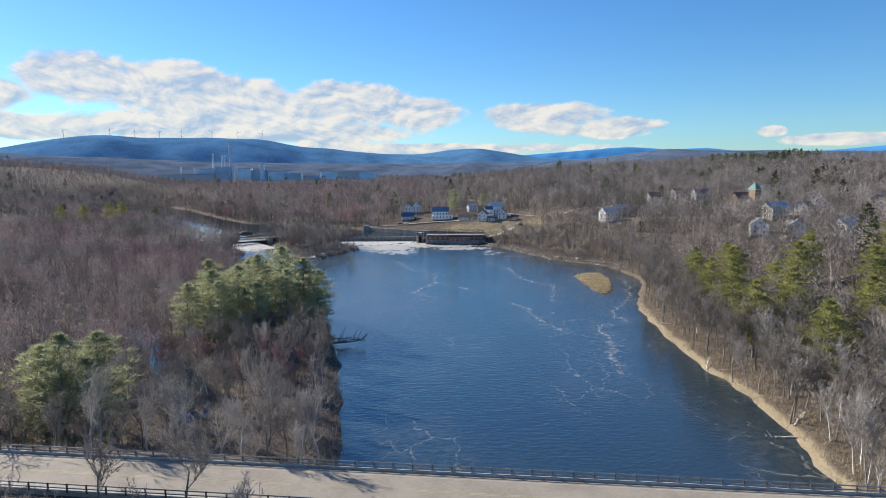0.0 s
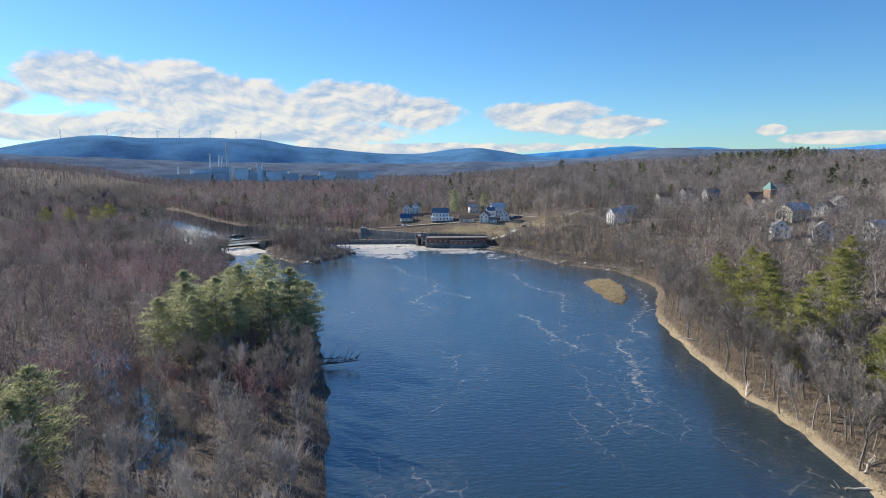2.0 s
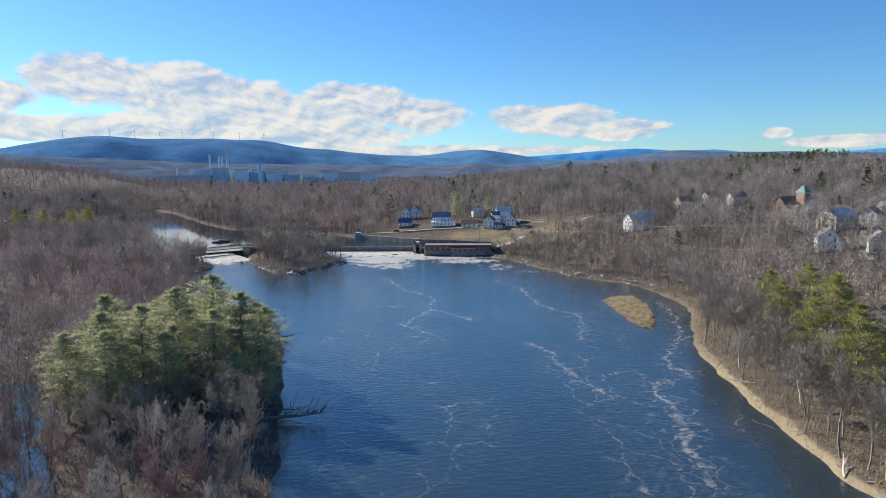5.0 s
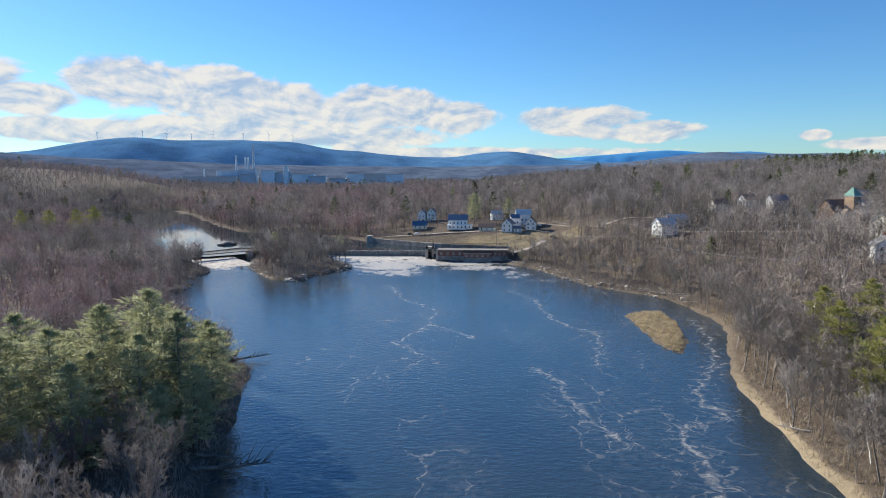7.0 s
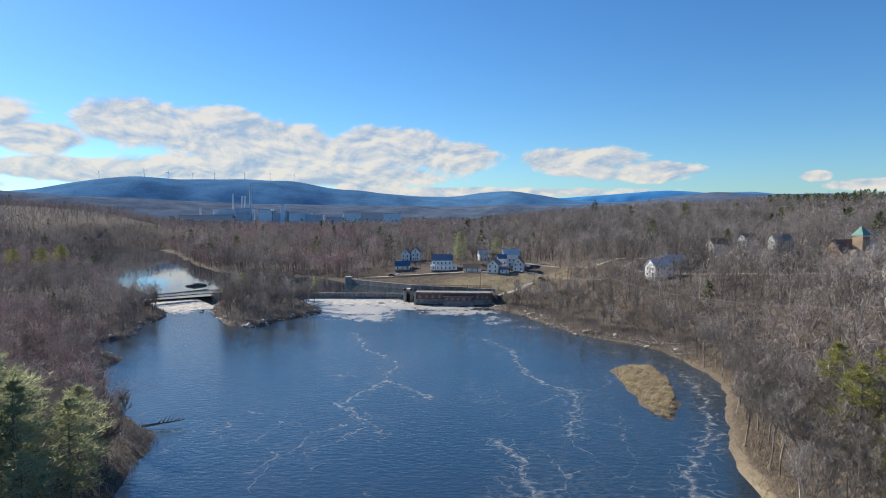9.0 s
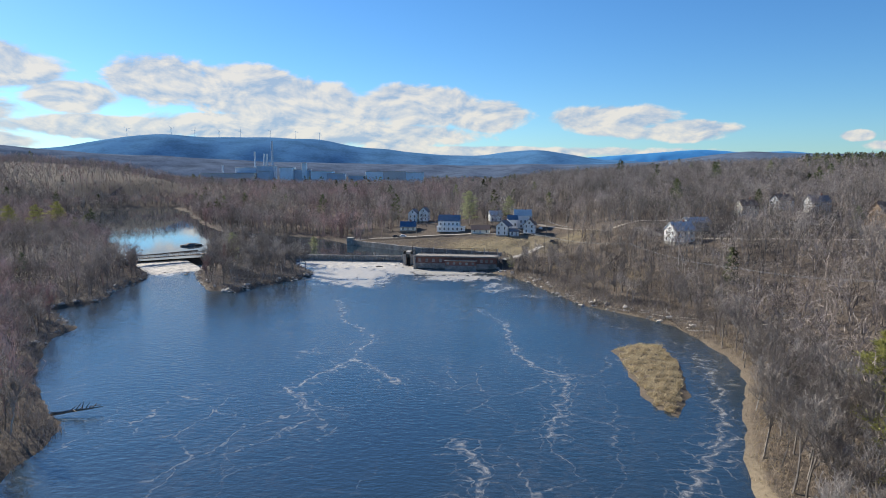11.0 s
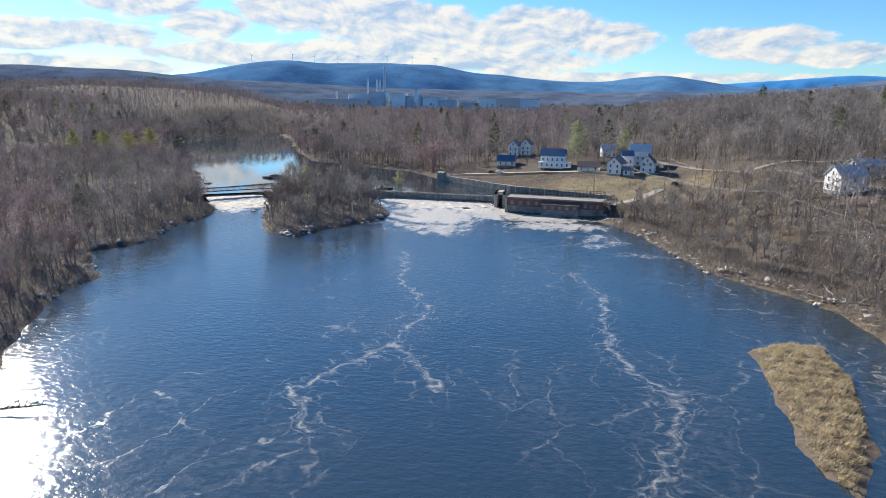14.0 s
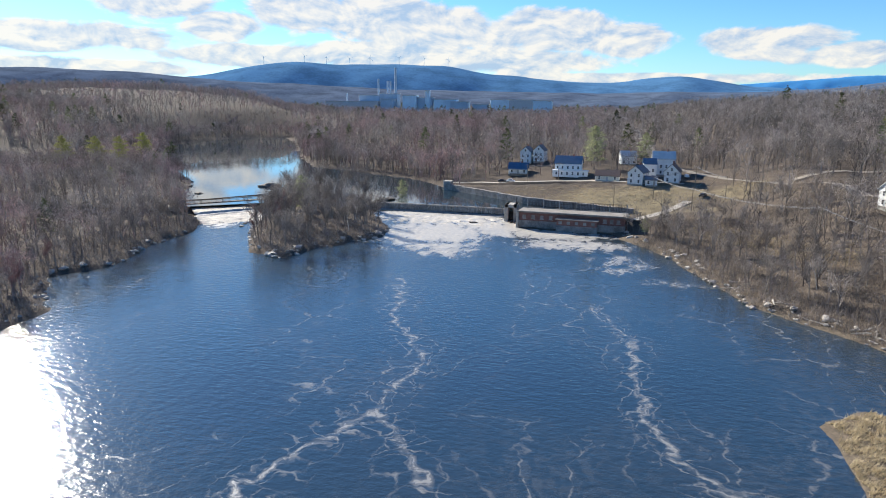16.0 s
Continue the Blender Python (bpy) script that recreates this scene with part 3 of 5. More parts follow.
def strokes(base, tip, width, rng):
    """Thin triangles from base to tip, of that width at the base."""
    d = tip - base
    side = np.cross(d, rng.normal(size=d.shape))
    side /= np.maximum(np.linalg.norm(side, axis=1, keepdims=True), 1e-9)
    w = (np.broadcast_to(width, (len(d),)) / 2)[:, None]
    return np.stack([base - side * w, base + side * w, tip], 1)


def prism(a, b, r0, r1, sides):
    """A tapered limb as triangles."""
    ax = (b - a) / max(np.linalg.norm(b - a), 1e-9)
    u = np.cross(ax, (0.3, 0.5, 0.8) if abs(ax[2]) < 0.9 else (1.0, 0, 0))
    u /= np.linalg.norm(u)
    w = np.cross(ax, u)
    ang = np.arange(sides) * 2 * math.pi / sides
    ring = np.cos(ang)[:, None] * u + np.sin(ang)[:, None] * w
    lo, hi = a + ring * r0, b + ring * r1
    nx = np.roll(np.arange(sides), -1)
    return np.concatenate([np.stack([lo, lo[nx], hi[nx]], 1), np.stack([lo, hi[nx], hi], 1)])


def bare_tree_shape(rng, height, spread, forks, twigs):
    """Trunk and limbs, and the twigs of a leafless tree."""
    wood, tw = [], []
    ends = []

    def grow(p, way, length, r, level):
        q = p
        n = 3 if level < 2 else 2
        for k in range(n):
            way = way + rng.normal(0, 0.10 + 0.05 * level, 3) + np.array((0, 0, 0.07))
            way /= np.linalg.norm(way)
            nq = q + way * length / n
            r1 = r * (0.82 if level < 2 else 0.7)
            if level < 2:
                wood.append(prism(q, nq, r * 0.85, r1 * 0.85, 5 if level == 0 else 3))
            else:
                wood.append(strokes(np.stack([q, q]), np.stack([nq, nq]) + way * length * 0.15, max(r * 2.2, 0.05), rng))
            q, r = nq, r1
            if level >= 1:
                ends.append((q, way, length * 0.55))
            if level < 3 and (level > 0 or k > 0):
                for _ in range(forks if level < 2 else 2):
                    a = rng.uniform(0, 6.28)
                    out = np.array((math.cos(a), math.sin(a), rng.uniform(0.3, 1.1) * (1.4 - spread)))
                    nw = way * 0.75 + out * spread
                    grow(q, nw / np.linalg.norm(nw), length * rng.uniform(0.45, 0.68), r * 0.55, level + 1)
        ends.append((q, way, length * 0.6))

    grow(np.zeros(3), np.array((rng.normal(0, 0.06), rng.normal(0, 0.06), 1.0)), height * 0.52, height * 0.016, 0)
    for p, way, l in ends:
        l = min(max(l, 0.7), 2.2)
        d = way[None] * 0.8 + rng.normal(0, 0.6, (twigs, 3)) + np.array((0, 0, 0.35))
        d /= np.linalg.norm(d, axis=1, keepdims=True)
        b = p[None] - way[None] * l * rng.uniform(0, 0.8, (twigs, 1))
        tw.append(strokes(b, b + d * l * rng.uniform(0.5, 1.2, (twigs, 1)), rng.uniform(0.035, 0.075, twigs), rng))
    wood, tw = np.concatenate(wood), np.concatenate(tw)
    k = height / max(tw[..., 2].max(), 1)
    return wood * k, tw * k


def pine_shape(rng, height, width, open_low=0.22):
    wood = [prism(np.zeros(3), np.array((0, 0, height * 0.55)), height * 0.017, height * 0.011, 7),
            prism(np.array((0, 0, height * 0.55)), np.array((0.1, 0, height * 0.98)), height * 0.011, 0.02, 5)]
    need = []
    levels = int(height * 0.72)
    for i in range(levels):
        u = i / (levels - 1)
        z = height * (open_low + (0.98 - open_low) * u)
        reach = width * (1 - u) ** 0.55 * (0.55 + 0.45 * min(1, u * 3.0)) + 0.4
        for a in rng.uniform(0, 6.28) + np.arange(5) * 1.257 + rng.normal(0, 0.3, 5):
            l = reach * rng.uniform(0.45, 1.2)
            way = np.array((math.cos(a), math.sin(a), rng.uniform(-0.08, 0.16) + 0.4 * u))
            o = np.array((0, 0, z + rng.uniform(-0.5, 0.5)))
            wood.append(prism(o, o + way * l * 0.9, 0.05 + 0.012 * l, 0.015, 3))
            # flat tufted plates towards the end of each bough
            for t in (0.5, 0.78, 1.0) if l > 2.5 else (0.6, 1.0):
                n = 26
                size = 0.16 * l + 0.42
                mid = o + way * l * t + rng.normal(0, 0.12 * l, 3) * np.array((1, 1, 0.2))
                off = rng.normal(0, 1, (n, 3)) * np.array((size, size, size * 0.34)) * 0.6
                d = off / size + way * 0.5 + rng.normal(0, 0.3, (n, 3)) + np.array((0, 0, 0.35))
                d /= np.linalg.norm(d, axis=1, keepdims=True)
                c = mid + off
                need.append(strokes(c - d * 0.2, c + d * rng.uniform(0.45, 0.9, (n, 1)), rng.uniform(0.12, 0.26, n), rng))
    return np.concatenate(wood), np.concatenate(need)


def tree_kind(name, wood, crown, bark, leaf, label, category, crown_name):
    t = thing(name, pose(0, 0, -500), label, category, category + "s on the banks")
    triangles("trunk", wood, bark, t)
    triangles(crown_name, crown, leaf, t)
    return t


BARE, PALE, RED, PINES = [], [], [], []
for k in range(6):
    r = np.random.RandomState(20 + k)
    BARE.append(tree_kind("bare_tree", *bare_tree_shape(r, 13, 0.55 + 0.08 * (k % 3), 2, 5), M_BARK, M_TWIG, "leafless grey-brown deciduous tree on the river bank", "tree", "crown"))
for k in range(3):
    r = np.random.RandomState(40 + k)
    PALE.append(tree_kind("birch_tree", *bare_tree_shape(r, 12, 0.46, 2, 4), M_BARK_PALE, M_TWIG_PALE, "leafless birch with a pale trunk and fine twigs", "tree", "crown"))
for k in range(3):
    r = np.random.RandomState(50 + k)
    RED.append(tree_kind("maple_tree", *bare_tree_shape(r, 12, 0.7, 2, 7), M_BARK, M_TWIG_RED, "leafless maple with reddish budding twigs", "tree", "crown"))
for k in range(4):
    r = np.random.RandomState(60 + k)
    PINES.append(tree_kind("pine_tree", *pine_shape(r, 19, 5.6 + 0.7 * (k % 2), 0.12 + 0.10 * (k % 2)), M_BARK, M_NEEDLE if k < 2 else M_NEEDLE_YEL, "tall white pine with layered green needle boughs", "pine tree", "needles"))


GROWN = set()


def plant(src, x, y, scale, turn, sink=0.15):
    """Stands a tree on the ground: the first of a kind itself, then copies."""
    m = Matrix.LocRotScale((x, y, float(land(x, y)) - sink), Euler((0, 0, turn)), (scale, scale, scale))
    if src.name not in GROWN:
        GROWN.add(src.name)
        FIRST[src.name] = m
        return src
    return copy_thing(src, m)


FIRST = {}


# Pines that stand out, one by one: x, y, height
PINE_SPOTS = [(-55, 192, 22), (-62, 190, 21), (-66, 200, 23), (-58, 183, 19), (-48, 186, 18), (-68, 187, 18),
              (-38, 203, 23), (-46, 209, 25), (-42, 196, 20), (-52, 203, 23), (-57, 212, 21), (-35, 211, 18), (-48, 218, 20), (-60, 204, 18), (-33, 197, 15), (-40, 222, 17), (-54, 222, 18), (-36, 190, 13), (-50, 195, 17), (-66, 226, 16), (-58, 232, 15), (-45, 230, 14),
              (-64, 114, 21), (-69, 117, 18), (-72, 121, 17), (-82, 120, 15), (-59, 113, 17), (-60, 119, 20), (-66, 215, 16),
              (86, 137, 20), (91, 145, 18), (84, 165, 20), (95, 168, 21), (88, 186, 21), (98, 182, 20), (104, 150, 19), (90, 205, 20), (100, 213, 21), (95, 228, 19), (112, 195, 20),
              (108, 226, 18), (118, 170, 19), (124, 210, 19), (112, 130, 18), (126, 140, 20), (134, 160, 20), (137, 190, 19), (103, 250, 18), (116, 252, 17), (92, 120, 17),
              (-300, 551, 21), (-288, 565, 20), (-264, 559, 21), (-262, 578, 22), (-221, 501, 9), (24, 569, 22), (50, 588, 17), (48, 458, 6), (-95, 470, 15), (-66, 520, 10)]
for i, (x, y, h) in enumerate(PINE_SPOTS):
    src = PINES[2 + i % 2] if x > 60 else PINES[i % 2] if x > -150 else PINES[2 + i % 2]
    plant(src, x, y, h / 19, RNG.uniform(0, 6.28))

CLEAR = []          # x, y, radius kept free of trees
for x, y, r in [(122, 436, 10), (139, 466, 9), (201, 366, 14), (198, 352, 9), (168, 322, 10), (176, 301, 9), (197, 294, 11), (215, 289, 9), (221, 374, 9), (247, 402, 9), (268, 441, 9), (218, 442, 14), (214, 430, 9), (246, 332, 9), (262, 342, 9), (193, 498, 8), (205, 484, 8), (273, 380, 10), (20, 470, 34), (14, 555, 13), (14, 545, 12), (-15, 568, 11), (-12, 598, 10), (45, 532, 14), (56, 540, 13), (62, 500, 22), (-20, 535, 20), (40, 505, 22), (0, 545, 14), (75, 480, 12), (32, 535, 12), (-8, 588, 8), (41, 585, 8), (-600, 1840, 130), (-480, 1840, 130), (-350, 1840, 130), (-240, 1840, 100)]:
    CLEAR.append((x, y, r))
ROADS = [[(48, 900), (50, 700), (58, 600), (68, 560), (80, 533), (92, 511), (103, 490), (114, 468), (130, 448), (170, 425), (240, 400)],
         [(-55, 566), (-15, 548), (20, 541), (66, 527)]]


def near_line(x, y, line):
    best = np.full(np.shape(x), 1e9)
    for (ax, ay), (bx, by) in zip(line, line[1:]):
        dx, dy = bx - ax, by - ay
        t = np.clip(((x - ax) * dx + (y - ay) * dy) / (dx * dx + dy * dy), 0, 1)
        best = np.minimum(best, np.hypot(x - ax - t * dx, y - ay - t * dy))
    return best


def spots(x0, x1, y0, y1, gap, seed, shore=2.0, open_too=False):
    """Uneven planting places on dry land, away from clearings and roads."""
    r = np.random.RandomState(seed)
    gx, gy = np.meshgrid(np.arange(x0, x1, gap), np.arange(y0, y1, gap))
    x = (gx + r.uniform(-0.48, 0.48, gx.shape) * gap).ravel()
    y = (gy + r.uniform(-0.48, 0.48, gy.shape) * gap).ravel()
    keep = dry(x, y, False) > shore
    keep &= inside_depth(x, y, GRASS_ISLE) < -5
    for cx, cy, cr in () if open_too else CLEAR:
        cr = cr * (0.72 if cx > 110 else 1.0)
        keep &= (x - cx) ** 2 + (y - cy) ** 2 > cr * cr
    for line in ROADS:
        keep &= near_line(x, y, line) > 6
    keep &= np.abs(y - highway_y(x)) > 9
    return x[keep], y[keep]


def choose(x, y, seed):
    return np.random.RandomState(seed).uniform(size=len(x))


# Single trees along both banks and on the island
for x, y, h in ((-27, 574, 17), (-34, 580, 15), (46, 462, 9), (50, 455, 8), (44, 459, 8), (54, 448, 7), (42, 463, 8), (57, 440, 7), (48, 451, 7), (33, 575, 11), (66, 556, 11), (72, 470, 9)):
    plant(BARE[int(y) % 6], x, y, h / 12.5, x)
for x0, x1, y0, y1, gap, kind in [(-62, -10, 66, 250, 6.6, "left"), (64, 104, 84, 330, 5.3, "right"), (-122, -42, 390, 512, 7.4, "isle"), (-112, -84, 300, 440, 9.0, "left"), (40, 105, 340, 470, 10.0, "bank")]:
    x, y = spots(x0, x1, y0, y1, gap, int(gap * 10) + int(x0) + 500, {"right": 1.4, "isle": 3.0}.get(kind, 2.4))
    u = choose(x, y, 5)
    for a, b, c in zip(x, y, u):
        if min((a - px) ** 2 + (b - py) ** 2 for px, py, _ in PINE_SPOTS) < (14 if kind == "left" else 6):
            continue
        h = {"left": 12.5, "right": 15.5, "isle": 14.5, "bank": 11.0}[kind] * RNG.uniform(0.75, 1.2)
        bank = PALE if c < (0.34 if b < 140 else 0.13) else RED if (c < 0.4 and kind == "left") else BARE
        src = bank[int(c * 997) % len(bank)]
        plant(src, a, b, h / 12.5, RNG.uniform(0, 6.28))


for t in (*BARE, *PALE, *RED, *PINES):
    t.matrix_world = FIRST[t.name]


# ---- woods that nobody could count ----
def wood_strokes(x, y, h, n, rng, conifer, fat=1.0):
    """n strokes for each tree of height h at x, y: crowns of twigs, or layered boughs."""
    t = len(x)
    z = land(x, y)
    o = np.stack([x, y, z], 1)[:, None, :]
    hh = h[:, None]
    if conifer:
        u = rng.uniform(0.12, 1.0, (t, n))
        rad = hh * 0.30 * (1 - u) ** 0.5 * (0.6 + 0.4 * np.minimum(1, u * 3)) + 0.1
        a = rng.uniform(0, 6.28, (t, n))
        rr = rad * rng.uniform(0.15, 1.0, (t, n)) ** 0.6
        c = o + np.stack([np.cos(a) * rr, np.sin(a) * rr, u * hh], 2)
        d = np.stack([np.cos(a), np.sin(a), rng.uniform(-0.25, 0.5, (t, n))], 2) + rng.normal(0, 0.4, (t, n, 3))
        d /= np.linalg.norm(d, axis=2, keepdims=True)
        ln = (hh * 0.07 * rng.uniform(0.6, 1.3, (t, n)))[..., None]
        return strokes((c - d * ln).reshape(-1, 3), (c + d * ln).reshape(-1, 3), (np.broadcast_to(hh * 0.032 * fat, (t, n))).ravel(), rng)
    # a lumpy dome: boughs that fork from the trunk, each ending in a spray of twigs
    w = h * rng.uniform(0.29, 0.45, t)
    nb = 8 if n > 50 else 5
    a, e = rng.uniform(0, 6.28, (t, nb)), np.arcsin(rng.uniform(-0.15, 1.0, (t, nb)))
    r = rng.uniform(0.45, 0.85, (t, nb))
    out = np.stack([np.cos(a) * np.cos(e) * w[:, None], np.sin(a) * np.cos(e) * w[:, None], np.sin(e) * hh * 0.42], 2)
    mid = o + np.array((0, 0, 1.0)) * (hh * 0.55)[..., None] + out * r[..., None]
    pick = rng.randint(0, nb, (t, n))
    rows = np.arange(t)[:, None]
    c = mid[rows, pick] + rng.normal(0, 1, (t, n, 3)) * (hh * 0.075)[..., None]
    d = out[rows, pick] / hh[..., None] * 1.9 + np.array((0, 0, 0.18)) + rng.normal(0, 0.5, (t, n, 3))
    d /= np.linalg.norm(d, axis=2, keepdims=True)
    ln = (hh * 0.085 * rng.uniform(0.5, 1.2, (t, n)))[..., None]
    s = strokes((c - d * ln).reshape(-1, 3), (c + d * ln).reshape(-1, 3), (np.broadcast_to(hh * 0.0085 * fat, (t, n))).ravel(), rng)
    low = o + np.array((0, 0, 1.0)) * (hh * rng.uniform(0.12, 0.42, (t, nb)))[..., None]
    limb = strokes(low.reshape(-1, 3), mid.reshape(-1, 3), np.broadcast_to(hh * 0.014 * min(fat, 1.1), (t, nb)).ravel(), rng)
    lean = rng.normal(0, 0.05, (t, 3)) * h[:, None]
    lean[:, 2] = h * 0.72
    trunk = [strokes(o[:, 0], o[:, 0] + lean, h * 0.025, rng) for _ in range(2)]
    return np.concatenate([s, limb, *trunk])


def woods(name, x, y, h0, n, seed, conifer, mat, label, fat=1.0):
    rng = np.random.RandomState(seed)
    h = h0 * rng.uniform(0.7, 1.2, len(x))
    ob = triangles(name, wood_strokes(x, y, h, n, rng, conifer, fat), mat)
    tagged(ob, label, "woods", kind="stuff")


def part_of(x, y, amount, seed, size=60):
    """Splits places into conifers (in groups) and the rest."""
    n = waves(x, y, size, seed) + np.random.RandomState(seed).normal(0, 0.45, len(x))
    return n > amount


def belt(name, boxes_, gap, h, n, seed, pine_amount, fat, pn, skip=None, mat=None):
    xs, ys = [], []
    for i, (a, b, c, d) in enumerate(boxes_):
        x, y = spots(a, b, c, d, gap, seed + i, 4.0)
        xs.append(x)
        ys.append(y)
    x, y = np.concatenate(xs), np.concatenate(ys)
    view = (y - 20) * 0.9 + 90 > np.abs(x + y * 0.12)
    x, y = x[view], y[view]
    p = part_of(x, y, pine_amount, seed)
    woods(name, x[~p], y[~p], h, n, seed, False, mat or M_WOODS, "leafless grey-brown woodland seen from above", fat)
    if p.any():
        woods(name.replace("woods", "pine_woods"), x[p], y[p], h * 1.15, pn, seed + 1, True, M_WOODS_PINE, "dark green pines scattered through the woods", fat)


belt("woods_left", [(-260, -62, 60, 252), (-84, -36, 250, 330), (-330, -84, 252, 440), (-330, -110, 440, 620)], 6.0, 14.0, 96, 100, 1.9, 1.0, 160)
belt("woods_right", [(100, 300, 60, 330), (105, 330, 330, 600), (84, 105, 482, 600), (66, 84, 562, 600)], 6.4, 15.0, 96, 200, 1.5, 1.0, 240)
belt("woods_yards", [(-60, 80, 552, 592)], 8.0, 11.0, 80, 260, 9.0, 1.2, 60)
belt("woods_bank", [(42, 108, 345, 480)], 8.2, 12.0, 90, 250, 9.0, 1.1, 60)
x, y = spots(-720, -40, 545, 1180, 5.5, 610, 0.4)
k = (dry(x, y) < 26) & (inside_depth(x, y, POOL) > -26)
woods("woods_pool", x[k], y[k], 15.5, 40, 611, False, M_WOODS, "bare trees crowding the shore of the pool", 2.0)
belt("woods_behind", [(-240, 330, 600, 900), (-60, 105, 592, 600), (-240, -55, 550, 600), (-700, -240, 620, 900)], 7.4, 16.0, 52, 300, 1.4, 1.6, 130)
belt("woods_hills", [(-1200, 1300, 900, 1500), (330, 800, 300, 900), (-1100, -700, 500, 900)], 11, 16, 24, 400, 1.45, 2.6, 60)
belt("woods_far", [(-2200, 1800, 1500, 2600)], 21, 17, 12, 500, 1.0, 8.0, 16)
x, y = spots(470, 640, 1050, 1130, 9, 77)
woods("ridge_pines", x, y, 16, 40, 78, True, M_WOODS_PINE, "dark pines crowning the hilltop", 3.5)


def brush(name, boxes_, gap, lo, hi, height, n, seed, mat, label, open_too=False):
    """Undergrowth: tufts of thin stems between lo and hi metres from the water."""
    rng = np.random.RandomState(seed)
    xs, ys = [], []
    for i, (a, b, c, d) in enumerate(boxes_):
        x, y = spots(a, b, c, d, gap, seed + i, lo, open_too)
        near = dry(x, y) < hi
        xs.append(x[near])
        ys.append(y[near])
    x, y = np.concatenate(xs), np.concatenate(ys)
    t = len(x)
    o = np.stack([x, y, land(x, y) - 0.1], 1)[:, None, :] + rng.normal(0, gap * 0.25, (t, n, 3)) * np.array((1, 1, 0))
    d = rng.normal(0, 0.45, (t, n, 3)) + np.array((0, 0, 1.0))
    d /= np.linalg.norm(d, axis=2, keepdims=True)
    h = height * rng.uniform(0.4, 1.2, (t, 1, 1)) * rng.uniform(0.6, 1.1, (t, n, 1))
    ob = triangles(name, strokes(o.reshape(-1, 3), (o + d * h).reshape(-1, 3), np.full(t * n, 0.05 + 0.02 * height), rng), mat)
    tagged(ob, label, "undergrowth", kind="stuff")


brush("brush_left", [(-100, -8, 96, 255), (-135, -40, 250, 445)], 1.7, 0.4, 90, 2.5, 10, 11, M_TWIG, "tangled leafless undergrowth on the flood plain")
brush("brush_right", [(35, 130, 84, 470)], 1.7, 1.6, 40, 1.9, 8, 12, M_BRUSH, "dry brush and saplings along the bank")
brush("brush_island", [(-125, -40, 388, 515)], 1.8, 0.8, 40, 1.7, 10, 13, M_TWIG, "leafless shrubs covering the wooded island")
brush("brush_shore", [(55, 108, 84, 345), (38, 100, 345, 470)], 1.5, 0.5, 6, 1.5, 7, 14, M_BRUSH, "dry stems and saplings leaning over the water")
brush("brush_bank", [(38, 108, 330, 470)], 1.6, 0.2, 16, 2.8, 10, 24, M_TWIG, "tangled bare shrubs on the rocky bank")
brush("brush_canal", [(-48, 75, 492, 548)], 1.7, 1.0, 60, 1.2, 8, 18, M_TWIG, "low dry brush on the slope above the canal", True)
brush("brush_pool", [(-720, -40, 470, 1180)], 3.0, 0.2, 11, 3.4, 5, 21, M_WOODS, "bare thicket along the edge of the pool")


# ---- roads ----
def strip(name, line, width, mat, label, lift=0.12, piece=6.0, cat="road"):
    pts = [Vector((*line[0], 0))]
    for a, b in zip(line, line[1:]):
        n = max(1, int(math.dist(a, b) / piece))
        pts += [Vector((a[0] + (b[0] - a[0]) * k / n, a[1] + (b[1] - a[1]) * k / n, 0)) for k in range(1, n + 1)]
    for _ in range(6):
        pts = [pts[0]] + [(p + q * 2 + r) / 4 for p, q, r in zip(pts, pts[1:], pts[2:])] + [pts[-1]]
    v, f, edge = [], [], {-1: [], 1: []}
    for i, p in enumerate(pts):
        w = (pts[min(i + 1, len(pts) - 1)] - pts[max(i - 1, 0)]).normalized()
        s = Vector((-w.y, w.x, 0)) * width / 2
        zs = [float(land(q.x, q.y)) for q in (p - s, p, p + s)]
        z = max(zs) + lift
        v += [(q.x, q.y, z) for q in (p - s, p + s)]
        for k, q in ((-1, p - s), (1, p + s)):
            o = q + s * k * 0.7
            edge[k] += [(q.x, q.y, z - 0.03), (o.x, o.y, float(land(o.x, o.y)) - 0.25)]
        if i:
            k = 2 * i
            f.append((k - 2, k - 1, k + 1, k))
    for k in (-1, 1):
        tagged(mesh_object("verge", edge[k], f, M_GROUND), "leaf-littered road verge", "verge", kind="structure")
    return tagged(mesh_object(name, v, f, mat), label, cat, kind="structure")


strip("road_hill", ROADS[0], 5.6, M_ASPHALT, "grey asphalt road climbing past the houses")
strip("road_lane", ROADS[1], 4.5, M_GRAVEL, "pale gravel lane above the canal wall")
strip("drive", [(66, 500), (58, 488), (48, 482), (44, 470)], 3.5, M_GRAVEL, "worn track down to the powerhouse")


